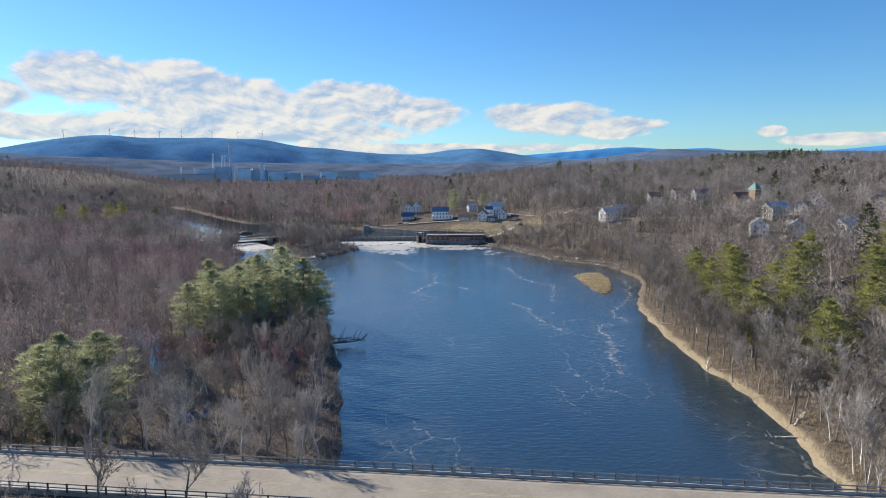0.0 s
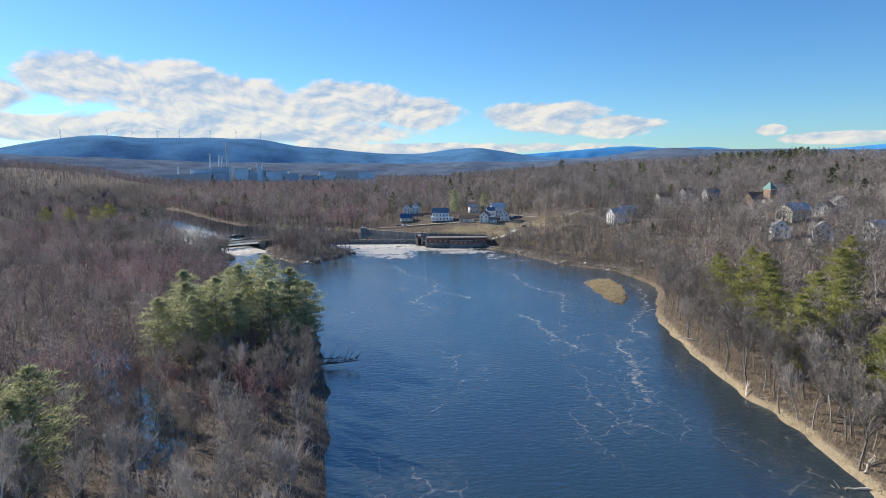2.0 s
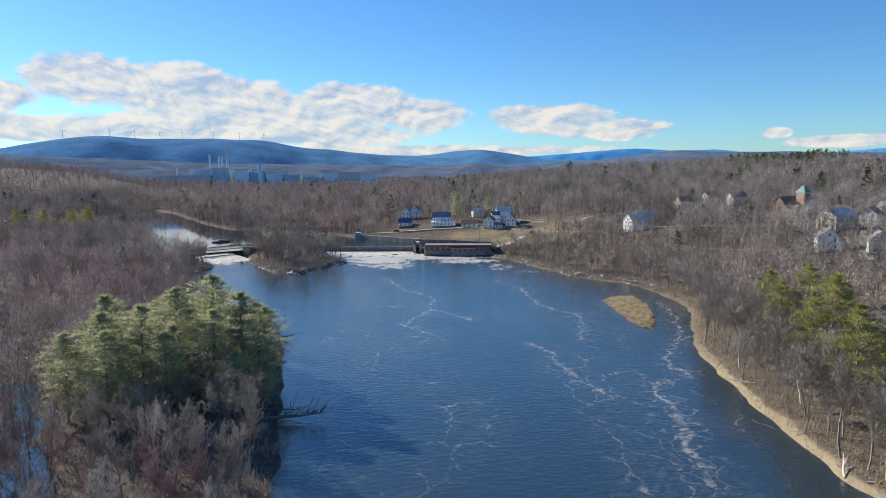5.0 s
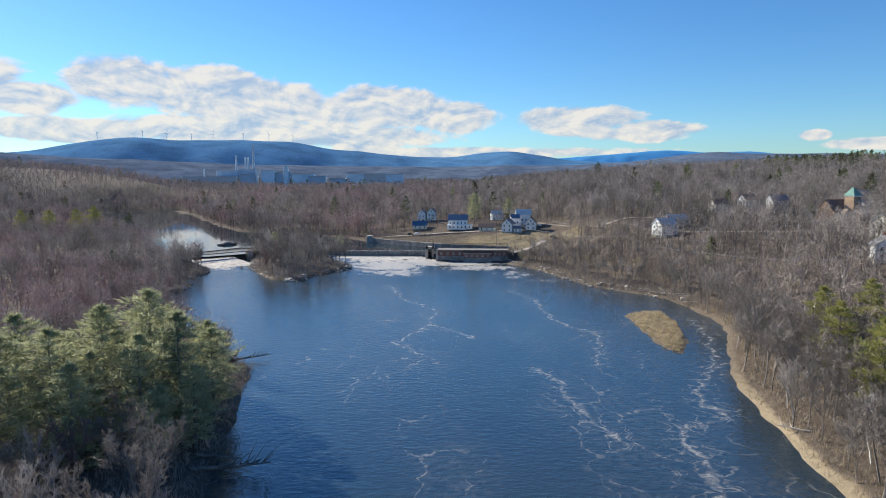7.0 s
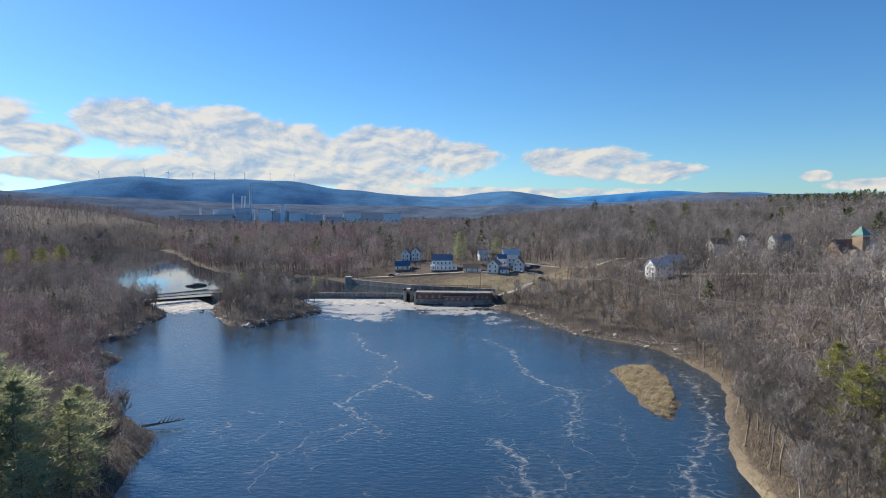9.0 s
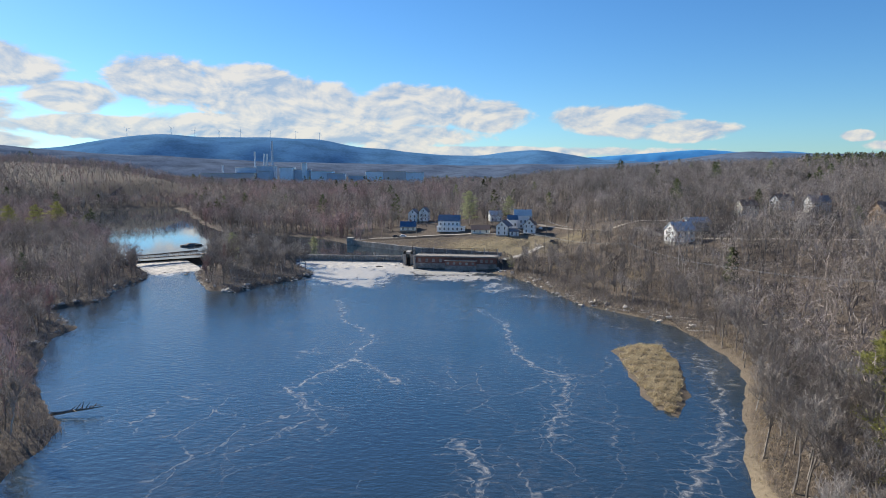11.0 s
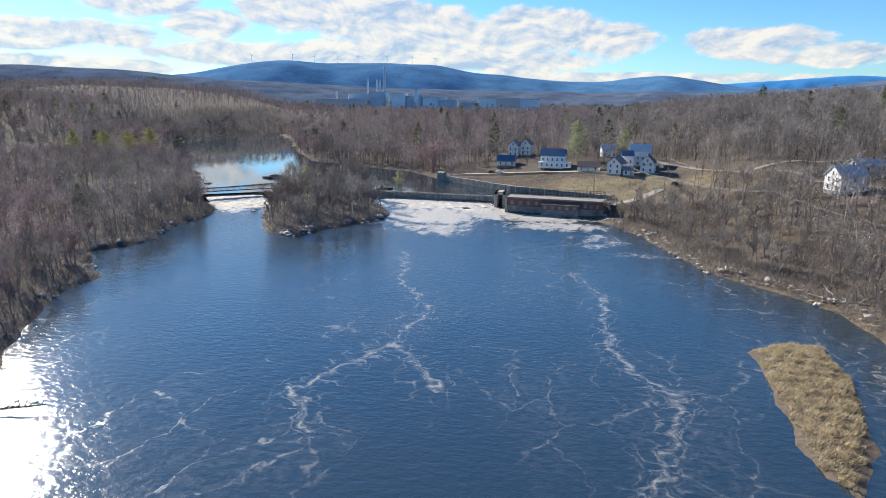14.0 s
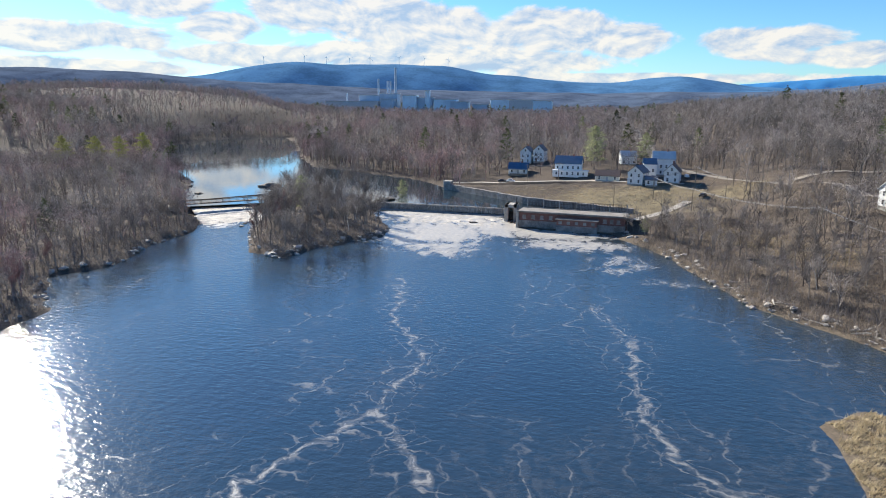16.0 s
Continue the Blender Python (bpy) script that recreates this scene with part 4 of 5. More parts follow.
# ---- the highway and its bridge ----
def build_highway():
    way = Vector((1, -0.153, 0)).normalized()
    turn = math.atan2(way.y, way.x)
    deck_z = 11.0

    def spot(x, off, z):
        return Vector((x, float(highway_y(x)), z)) + Vector((-way.y, way.x, 0)) * off

    road = thing("highway_bridge", Matrix.Translation(spot(20, 0, 0)) @ Matrix.Rotation(turn, 4, "Z"), "two-lane highway bridge with sun-bleached deck and steel rails", "bridge")
    part("deck", box(640, 10.6, 0.5, (0, 0, deck_z - 0.5), 0.05), M_ASPHALT, road)
    for k in range(4):
        part("girder", box(96, 0.5, 1.6, (3, -3.6 + 2.4 * k, deck_z - 2.1), 0.04), M_STEEL, road)
    for k, x in enumerate((-36, -8, 20, 48)):
        if k not in (0, 3):
            part("pier", box(1.6, 9.6, deck_z + 0.6, (x, 0, -2.7), 0.2), M_CONC, road)
    for s in (-1, 1):
        part("curb", box(640, 0.45, 0.28, (0, s * 5.0, deck_z + 0.004), 0.04), M_CONC, road)
        part("edge_line", box(640, 0.14, 0.006, (0, s * 3.7, deck_z + 0.002)), M_LINE_W, road, "worn white edge line")
        part("center_line", box(640, 0.12, 0.006, (0, s * 0.16, deck_z + 0.002)), M_LINE, road, "yellow centre line")
        for z in (0.45, 0.95):
            part("rail", box(640, 0.10, 0.16, (0, s * 5.15, deck_z + z), 0.02), M_GALV, road)
        src = None
        for i in range(110):
            bm_at = -200 + i * 2.6
            if src is None:
                src = part("post", box(0.16, 0.2, 1.15, (0, 0, 0), 0.02), M_STEEL, road)
                src.location = (bm_at, s * 5.24, deck_z + 0.002)
            else:
                c = new("post", src.data)
                c.parent = road
                c.location = (bm_at, s * 5.24, deck_z + 0.002)


build_highway()


# ---- powerhouse, dam and canal ----
def build_powerhouse():
    t = thing("powerhouse", Matrix.Translation((21, 469.8, -0.7)) @ Matrix.Rotation(math.atan2(-3.2, 41), 4, "Z"), "long flat-roofed hydro powerhouse of red brick on a concrete base", "powerhouse")
    L, D = 41.0, 10.5
    part("base", box(L, D, 6.2, (0, 0, -2.5), 0.08), M_CONC_DARK, t, "water-stained concrete base")
    body = part("wall", box(L - 0.5, D - 0.5, 3.1, (0, 0, 3.7), 0.04), M_BRICK, t, "red brick upper wall")
    part("roof", merge(box(L + 0.8, D + 0.9, 0.35, (0, 0, 6.8), 0.06), box(L + 0.3, 0.35, 0.3, (0, -D / 2 - 0.2, 7.15), 0.04), box(L + 0.3, 0.35, 0.3, (0, D / 2 + 0.2, 7.15), 0.04)), M_TAR, t, "pale weathered flat roof")
    bay = part("bay", box(15.5, 2.6, 5.2, (2.8, -D / 2 - 1.25, -2.2), 0.08), M_CONC_DARK, t)
    part("bay_wall", box(15.1, 2.3, 2.2, (2.8, -D / 2 - 1.15, 3.0), 0.03), M_BRICK, t, "red brick bay wall")
    part("bay_roof", box(16.2, 3.2, 0.3, (2.8, -D / 2 - 1.3, 5.2), 0.05), M_TAR, t, "pale slab over the bay")
    part("corner_pier", box(1.0, 1.4, 9.8, (-L / 2 - 0.1, -D / 2 + 0.3, -2.6), 0.06), M_CONC, t, "pale concrete corner pier")
    for i in range(5):
        x = 2.8 - 6.2 + i * 3.1
        w = part("window", box(1.2, 0.14, 1.1, (x, -D / 2 - 2.32, 3.5), 0.02), M_CONC, t, "bricked-up pale window")
    for i, x in enumerate((-18, -14.5, -11, -7.5, 13, 15.5, 18)):
        w = part("window", box(1.3, 0.12, 1.4, (x, -D / 2 + 0.22, 4.5), 0.02), M_CONC_DARK, t)
        part("sill", box(1.6, 0.25, 0.15, (x, -D / 2 + 0.15, 4.33), 0.02), M_CONC, w)
    for i in range(4):
        part("outlet", box(3.2, 0.2, 1.7, (-16 + i * 3.7, -D / 2 - 0.04, -0.9), 0.02), M_STEEL, t, "dark draft tube opening")
    # deck and trash racks on the canal side
    part("rack_deck", box(L + 1, 2.4, 0.4, (0, D / 2 + 2.2, 5.6), 0.05), M_CONC, t, "concrete deck over the racks")
    part("rack_wall", box(L, 0.5, 8.0, (0, D / 2 + 0.8, -2.4), 0.04), M_CONC_DARK, t)
    for i in range(7):
        part("rack_post", box(0.35, 0.35, 4.2, (-L / 2 + 0.8 + i * 6.6, D / 2 + 2.9, 5.9), 0.03), M_CONC, t)
    for z in (7.4, 8.8, 9.8):
        part("rack_rail", box(L - 1, 0.12, 0.14, (0, D / 2 + 2.9, z), 0.02), M_STEEL, t)
    src = None
    for i in range(66):
        if src is None:
            src = part("rack_bar", box(0.14, 0.14, 3.8, (0, 0, 0), 0.02), M_STEEL, t)
        else:
            src = new("rack_bar", src.data)
            src.parent = t
        src.location = (-L / 2 + 1 + i * 0.6, D / 2 + 3.2, 5.9)
    gate = thing("gate_house", Matrix.Translation((-4.5, 481, -1.3)), "concrete gate pier with a dark doorway at the dam's end", "gate house")
    part("wall", merge(box(1.6, 6, 11.0, (-2.0, 0, -2.6), 0.08), box(1.4, 6, 11.0, (1.7, 0, -2.6), 0.08), box(5.2, 6, 1.3, (-0.1, 0, 7.1), 0.08), box(2.6, 0.5, 10, (-0.2, 1.5, -2.6))), M_CONC, gate)
    part("gate", box(2.2, 0.3, 5.6, (-0.15, 0.5, -0.6), 0.03), M_STEEL, gate, "dark steel sluice gate")
    part("gate", box(0.3, 0.3, 3.0, (1.9, -1, 8.4), 0.03), M_STEEL, gate, "steel lifting post")


build_powerhouse()


def build_dam():
    t = thing("dam", Matrix.Translation((-44, 494, 0)) @ Matrix.Rotation(math.atan2(-2.5, 78), 4, "Z"), "low concrete overflow dam with spilling water", "dam")
    for i in range(8):
        part("wall", box(9.9, 2.0, 5.6, (-35 + i * 10, 0, -2.7), 0.1), M_CONC_DARK, t)
    part("crest", box(80, 0.9, 0.22, (0, 0.2, 2.9), 0.05), M_CONC_DARK, t, "dark wet crest")
    for x in (-32, 8, 12, 26, 34):
        part("post", box(0.6, 0.6, 2.4, (x, -0.9, 0.9), 0.05), M_CONC, t, "pale concrete post")
    apron = part("apron", box(80, 3.0, 1.2, (0, -2.2, -0.9), 0.2), M_CONC_DARK, t)
    rng = np.random.RandomState(4)
    x = rng.uniform(-39, 39, 500)
    b = np.stack([x, np.full(500, -1.06), rng.uniform(1.6, 2.95, 500)], 1)
    e = b + np.stack([rng.normal(0, 0.05, 500), -rng.uniform(0.05, 0.5, 500), -rng.uniform(0.8, 2.6, 500)], 1)
    e[:, 2] = np.maximum(e[:, 2], 0.05)
    ob = triangles("spill", strokes(b, e, rng.uniform(0.05, 0.18, 500), rng), M_FOAM, t)
    tagged(ob, "thin white veils of spilling water", kind="stuff")


M_FOAM = material("white_water", (0.54, 0.495, 0.42), 0.8, vary=0.3, scale=0.35, bump=0.8, bump_scale=1.2, col2=(0.27, 0.265, 0.25))
build_dam()


def churned(name, label, cx, cy, lx, ly, z, turn, slope, seed, height):
    """White water: a low uneven sheet with ragged edges."""
    nx, ny = 90, 46
    u, w = np.meshgrid(np.linspace(-1, 1, nx), np.linspace(-1, 1, ny))
    x, y = u * lx, w * ly
    n = waves(x, y, 5.0, seed) * 0.5 + waves(x, y, 2.2, seed + 1) * 0.35 + waves(x, y, 1.1, seed + 2) * 0.25
    cover = 1 - np.maximum(np.abs(u), np.abs(w)) ** 2 + 0.35 * waves(x, y, 7, seed + 3)
    h = slope * (w + 1) / 2 + height * (n * 0.5 - 0.35 + 0.75 * np.minimum(cover, 0.6))
    keep = h - slope * (w + 1) / 2 > -0.3
    v = np.stack([x, y, h + z], -1).reshape(-1, 3)
    f = [(j * nx + i, j * nx + i + 1, (j + 1) * nx + i + 1, (j + 1) * nx + i) for j in range(ny - 1) for i in range(nx - 1)
         if keep[j:j + 2, i:i + 2].all()]
    ob = mesh_object(name, v.tolist(), f, M_FOAM, smooth=True)
    ob.matrix_world = Matrix.Translation((cx, cy, 0)) @ Matrix.Rotation(turn, 4, "Z")
    tagged(ob, label, "white water", kind="stuff")


churned("white_water", "churning white water below the dam", -35, 476, 37, 15, -0.06, -0.03, 0.0, 31, 0.8)
churned("white_water", "rapids running out below the footbridge", -122, 455, 13, 19, -0.05, radians(42), 2.4, 41, 0.5)


def wall_line(name, line, thick, z0, z1, mat, label):
    t = thing(name, Matrix.Translation((*line[0], 0)), label, "wall", kind="structure")
    o = Vector((*line[0], 0))
    for a, b in zip(line, line[1:]):
        a, b = Vector((*a, 0)), Vector((*b, 0))
        w = b - a
        n = max(1, int(w.length / 5))
        for k in range(n):
            c = a + w * (k + 0.5) / n - o
            m = part("block", box(w.length / n - 0.06, thick, z1 - z0 + 0.12 * math.sin(k * 2.1), (c.x, c.y, z0), 0.08, math.atan2(w.y, w.x)), mat, t)
    return t


wall_line("wall_canal", [(-49, 548), (-26, 529), (-4, 511), (20, 500), (44, 489)], 1.6, 0.0, 6.0, M_CONC_DARK, "old stained concrete retaining wall of the canal")
pier = thing("canal_pier", Matrix.Translation((-50, 549, 0)), "square weathered concrete pier at the canal's mouth", "pier")
part("shaft", box(4, 5, 7.2, (0, 0, 0), 0.15), M_CONC, pier)
part("cap", box(4.4, 5.4, 0.4, (0, 0, 7.2), 0.08), M_CONC, pier)


def build_footbridge():
    a, b = Vector((-145, 448, 0)), Vector((-110, 483, 0))
    w = b - a
    t = thing("footbridge", Matrix.Translation((a + b) / 2) @ Matrix.Rotation(math.atan2(w.y, w.x), 4, "Z"), "rusty steel truss footbridge over the side channel", "footbridge")
    L = w.length
    part("deck", box(L, 2.6, 0.25, (0, 0, 4.6), 0.03), M_WOOD, t)
    for s in (-1, 1):
        for z in (4.55, 6.1):
            part("chord", box(L, 0.22, 0.22, (0, s * 1.4, z), 0.02), M_STEEL, t)
        for i in range(17):
            x = -L / 2 + 0.2 + i * (L - 0.4) / 16
            part("upright", box(0.16, 0.16, 1.4, (x, s * 1.4, 4.7), 0.02), M_STEEL, t)
            if i < 16:
                part("brace", rod((x, s * 1.4, 4.75), (x + (L - 0.4) / 16, s * 1.4, 6.1), 0.05, sides=5), M_STEEL, t)
    for x, s in ((-L / 2 + 1, 3.6), (L / 2 - 5, 3.2)):
        part("abutment", box(s, 4.0, 7.0, (x, 0, -2.5), 0.15), M_CONC, t, "stone and concrete abutment")
    part("pipe", rod((-L / 2 + 2, 2.2, 5.6), (L / 2 - 8, 2.2, 6.6), 0.25, sides=8), M_STEEL, t, "dark pipe lying along the bridge")
    part("ramp_rail", rod((-L / 2 + 1, -1.6, 4.6), (-L / 2 + 5.5, -1.6, 7.6), 0.13, sides=6), M_TRIM, t, "pale slanting rail")


build_footbridge()


# ---- houses ----
def gable_roof(L, D, eave, rise, over=0.45, thick=0.22):
    bm = bmesh.new()
    for s in (-1, 1):
        k = rise / (D / 2)
        y0, z0 = s * (D / 2 + over), eave - over * k
        pts = [(x, y, z) for x in (-L / 2 - over, L / 2 + over) for y, z in ((0, eave + rise), (y0, z0), (y0, z0 + thick), (0, eave + rise + thick))]
        v = [bm.verts.new(p) for p in pts]
        for q in ((0, 1, 2, 3), (7, 6, 5, 4), (0, 4, 5, 1), (1, 5, 6, 2), (2, 6, 7, 3), (3, 7, 4, 0)):
            bm.faces.new([v[i] for i in q])
    bmesh.ops.recalc_face_normals(bm, faces=bm.faces)
    return bm


def gable_body(L, D, eave, rise):
    bm = bmesh.new()
    sec = [(-D / 2, -1.2), (D / 2, -1.2), (D / 2, eave), (0, eave + rise - 0.02), (-D / 2, eave)]
    a = [bm.verts.new((-L / 2, y, z)) for y, z in sec]
    b = [bm.verts.new((L / 2, y, z)) for y, z in sec]
    bm.faces.new(a[::-1])
    bm.faces.new(b)
    for i in range(5):
        j = (i + 1) % 5
        bm.faces.new((a[i], a[j], b[j], b[i]))
    bmesh.ops.recalc_face_normals(bm, faces=bm.faces)
    return bm


WINDOW = {}


def add_window(t, x, y, z, w, h, turn):
    """A sash window: frame, pane and middle bar, set on a wall that faces -y when turn is 0."""
    k = (w, h)
    if k not in WINDOW:
        f = merge(box(0.12, 0.12, h, (-w / 2, 0, 0)), box(0.12, 0.12, h, (w / 2, 0, 0)), box(w + 0.12, 0.12, 0.12, (0, 0, h - 0.06)), box(w + 0.24, 0.2, 0.12, (0, -0.02, -0.1)), box(w, 0.1, 0.08, (0, 0, h / 2)))
        a = part("window", f, M_TRIM, t)
        b = part("pane", box(w - 0.1, 0.05, h - 0.05, (0, 0.02, 0)), M_GLASS, a)
        WINDOW[k] = (a.data, b.data)
    else:
        a = new("window", WINDOW[k][0])
        b = new("pane", WINDOW[k][1])
        a.parent, b.parent = t, a
    a.matrix_local = Matrix.Translation((x, y, z)) @ Matrix.Rotation(turn, 4, "Z")


def house(x, y, turn, L, D, eave, rise, wall, roof, label, cols=3, ends=2, chimney=True, porch=False, z=None, group="village houses"):
    g = float(land(x, y)) if z is None else z
    t = thing("house", pose(x, y, g, 0, 0, turn), label, "house", group)
    part("wall", gable_body(L, D, eave, rise), wall, t)
    part("foundation", box(L + 0.12, D + 0.12, 2.2, (0, 0, -1.8), 0.03), M_CONC, t)
    rf = part("roof", gable_roof(L, D, eave, rise), roof, t)
    if chimney:
        part("chimney", box(0.7, 0.7, 1.6, (L * 0.18, 0.0, eave + rise - 0.5), 0.04), M_BRICK, rf, "red brick chimney")
    storeys = max(1, int(eave / 2.7))
    for st in range(storeys):
        zz = 0.9 + st * 2.7
        for i in range(cols):
            xx = -L / 2 + L * (i + 0.5) / cols
            if not (st == 0 and i == cols // 2):
                add_window(t, xx, -D / 2 - 0.05, zz, 0.95, 1.45, 0)
            add_window(t, xx, D / 2 + 0.05, zz, 0.95, 1.45, math.pi)
        for i in range(ends):
            yy = -D / 2 + D * (i + 0.5) / ends
            add_window(t, -L / 2 - 0.05, yy, zz, 0.95, 1.45, -math.pi / 2)
            add_window(t, L / 2 + 0.05, yy, zz, 0.95, 1.45, math.pi / 2)
    if rise > 2.4:
        for s in (-1, 1):
            add_window(t, s * (L / 2 + 0.05), 0, eave + 0.25, 0.95, 1.2, s * math.pi / 2)
    door = part("door", box(1.0, 0.12, 2.05, (0 if cols % 2 else -L / 2 + L * (cols // 2 + 0.5) / cols, -D / 2 - 0.05, 0.12), 0.02), M_GREYW, t, "grey front door")
    for s in (-1, 1):
        part("corner_board", box(0.18, 0.18, eave, (s * L / 2, -D / 2, 0)), M_TRIM, t)
    if porch:
        part("porch_roof", box(L * 0.98, 2.3, 0.2, (0, -D / 2 - 1.2, 2.7), 0.04), roof, t)
        part("porch_floor", box(L * 0.98, 2.2, 1.2, (0, -D / 2 - 1.15, -0.9), 0.03), M_WOOD, t)
        for i in range(4):
            part("porch_post", box(0.16, 0.16, 2.5, (-L * 0.45 + i * L * 0.3, -D / 2 - 2.1, 0.3), 0.02), M_TRIM, t)
    return t


W, C_, G_ = M_WHITE, M_CREAM, M_GREYW
inn = house(12, 557, -3, 13, 8.5, 6.4, 3.4, W, M_ROOF_BLUE, "white two-storey house with a blue metal roof above the canal", 5, 3)
part("extension", box(17.5, 3.4, 3.3, (1.6, -5.9, -0.3), 0.03), M_WHITE, inn, "white single-storey front range")
part("extension_roof", box(18.1, 3.9, 0.18, (1.6, -5.9, 3.0), 0.03), M_TRIM, inn)
for i in range(6):
    add_window(inn, -5.2 + i * 2.7, -7.65, 0.9, 0.95, 1.45, 0)
house(-16, 570, 4, 10, 7, 3.1, 2.8, W, M_ROOF_BLUE, "small white cottage with a faded blue roof", 3, 2, porch=True)
house(-16, 602, 84, 9, 6.2, 6.6, 2.8, W, M_ROOF_GREY, "tall white gabled house behind the cottage", 3, 2)
house(-8.5, 603, 84, 9, 6.2, 6.6, 3.0, W, M_ROOF_GREY, "tall white gabled house with dark shutters", 3, 2)
house(32, 541, -5, 11, 6, 2.8, 2.2, C_, M_ROOF_BROWN, "low cream outbuilding with a brown roof", 3, 1, False)
house(41, 590, 12, 8, 7, 4.6, 2.6, W, M_ROOF_PALE, "white house with a pale metal roof by the pines", 3, 2)
house(46, 531, 70, 9, 7, 5.6, 3.0, W, M_ROOF_GREY, "white gabled house facing the river", 3, 2, porch=False)
house(51.5, 527, 4, 5, 5, 2.8, 1.4, W, M_ROOF_GREY, "low white annexe beside the gabled house", 2, 1, False)
house(51, 541, 4, 5.5, 6, 7.4, 2.2, W, M_ROOF_BLUE, "narrow white house with a blue roof", 2, 2, False)
house(57.5, 549, 2, 10, 8, 8.0, 3.2, W, M_ROOF_PALE, "large white house with a pale grey roof", 4, 3)
house(61, 531, 80, 8, 6.5, 5.4, 3.2, W, M_ROOF_BROWN, "white house with a dark steep gable", 3, 2)
house(122, 440, 20, 10, 8.5, 5.6, 3.4, W, M_ROOF_PALE, "white hillside house with a pale roof among bare trees", 3, 2, group="hillside houses")
house(139, 474, 15, 12, 7, 3.0, 2.2, G_, M_ROOF_PALE, "long grey hillside bungalow", 4, 2, group="hillside houses")
house(201, 377, 25, 17, 10, 6.0, 3.6, C_, M_ROOF_PALE, "large cream building with a pale roof in the town", 5, 3, group="hillside houses")
house(168, 330, 70, 10, 8, 5.5, 3.2, W, M_ROOF_GREY, "white gabled town house on the slope", 3, 2, group="hillside houses")
house(176, 309, 60, 9, 8, 5.5, 3.0, W, M_ROOF_GREY, "white gabled town house on the slope", 3, 2, group="hillside houses")
for x, y, a, L, wl, rf in ((197, 302, 15, 13, W, M_ROOF_PALE), (215, 297, 50, 10, W, M_ROOF_GREY), (221, 382, 40, 10, W, M_ROOF_BROWN), (247, 410, 75, 9, W, M_ROOF_GREY), (268, 449, 60, 9, W, M_ROOF_GREY),
                           (272, 522, 10, 11, W, M_ROOF_PALE), (273, 390, 30, 12, C_, M_ROOF_GREY), (193, 506, 20, 9, G_, M_ROOF_BROWN), (205, 492, 5, 10, G_, M_ROOF_GREY), (172, 498, 10, 9, C_, M_ROOF_BROWN), (246, 340, 20, 11, W, M_ROOF_GREY), (262, 350, 70, 9, G_, M_ROOF_BROWN), (240, 470, 25, 9, W, M_ROOF_PALE)):
    house(x, y, a, L, 7.5, 5.4, 3.0, wl, rf, {M_ROOF_PALE: "town house with a pale metal roof on the hill", M_ROOF_GREY: "town house with a grey shingle roof on the hill", M_ROOF_BROWN: "town house with a brown roof on the hill"}[rf], 3, 2, group="hillside houses")


def build_church():
    t = thing("church", pose(221, 456, float(land(221, 456)), 0, 0, 24), "brown brick church with a square tower and green spire", "church")
    part("wall", gable_body(20, 11, 5.0, 6.0), M_STONE, t)
    part("roof", gable_roof(20, 11, 5.0, 6.0), M_ROOF_BROWN, t)
    tw = part("tower", box(5.4, 5.4, 14.5, (2, -6.8, -1.5), 0.06), M_STONE, t, "tan brick tower")
    part("cornice", box(6.0, 6.0, 0.5, (2, -6.8, 12.9), 0.08), M_TRIM, tw)
    bm = bmesh.new()
    bmesh.ops.create_cone(bm, cap_ends=True, segments=4, radius1=4.6, radius2=0.1, depth=4.6, matrix=Matrix.Translation((2, -6.8, 15.7)) @ Matrix.Rotation(math.pi / 4, 4, "Z"))
    part("spire", bm, M_COPPER, tw, "green copper pyramid roof")
    for s in (-1.2, 1.2):
        add_window(t, 2 + s, -9.55, 9.6, 0.95, 1.45, 0)
    add_window(t, 2, -9.55, 4.5, 0.95, 1.45, 0)
    for x in (-7, -4, 6.5, 9):
        add_window(t, x, -5.6, 1.5, 0.95, 1.45, 0)
    wing = part("wing", gable_body(7, 6, 3.5, 3.0), M_STONE, t)
    wing.matrix_local = Matrix.Translation((-6, -7, 0)) @ Matrix.Rotation(math.pi / 2, 4, "Z")
    wr = part("wing_roof", gable_roof(7, 6, 3.5, 3.0), M_ROOF_BROWN, t)
    wr.matrix_local = wing.matrix_local.copy()


build_church()
strip("road_town", [(165, 300), (190, 340), (205, 365), (212, 430), (190, 485), (140, 500), (104, 500)], 5.5, M_ASPHALT, "asphalt street through the hillside town")


# ---- poles, wires and cars ----
def pole(x, y, h, lean=0.0, arm=True):
    t = thing("utility_pole", pose(x, y, float(land(x, y)) - 0.3, 0, lean, 20), "weathered wooden utility pole", "utility pole", "utility poles")
    part("shaft", rod((0, 0, 0), (0, 0, h), 0.17, 0.11, 8), M_WOOD, t)
    if arm:
        a = part("crossarm", box(2.4, 0.12, 0.14, (0, 0, h - 0.7), 0.02), M_WOOD, t)
        for s in (-1.05, 0, 1.05):
            part("insulator", rod((s, 0, h - 0.56), (s, 0, h - 0.36), 0.06, 0.04, 6), M_TRIM, a)
    return t


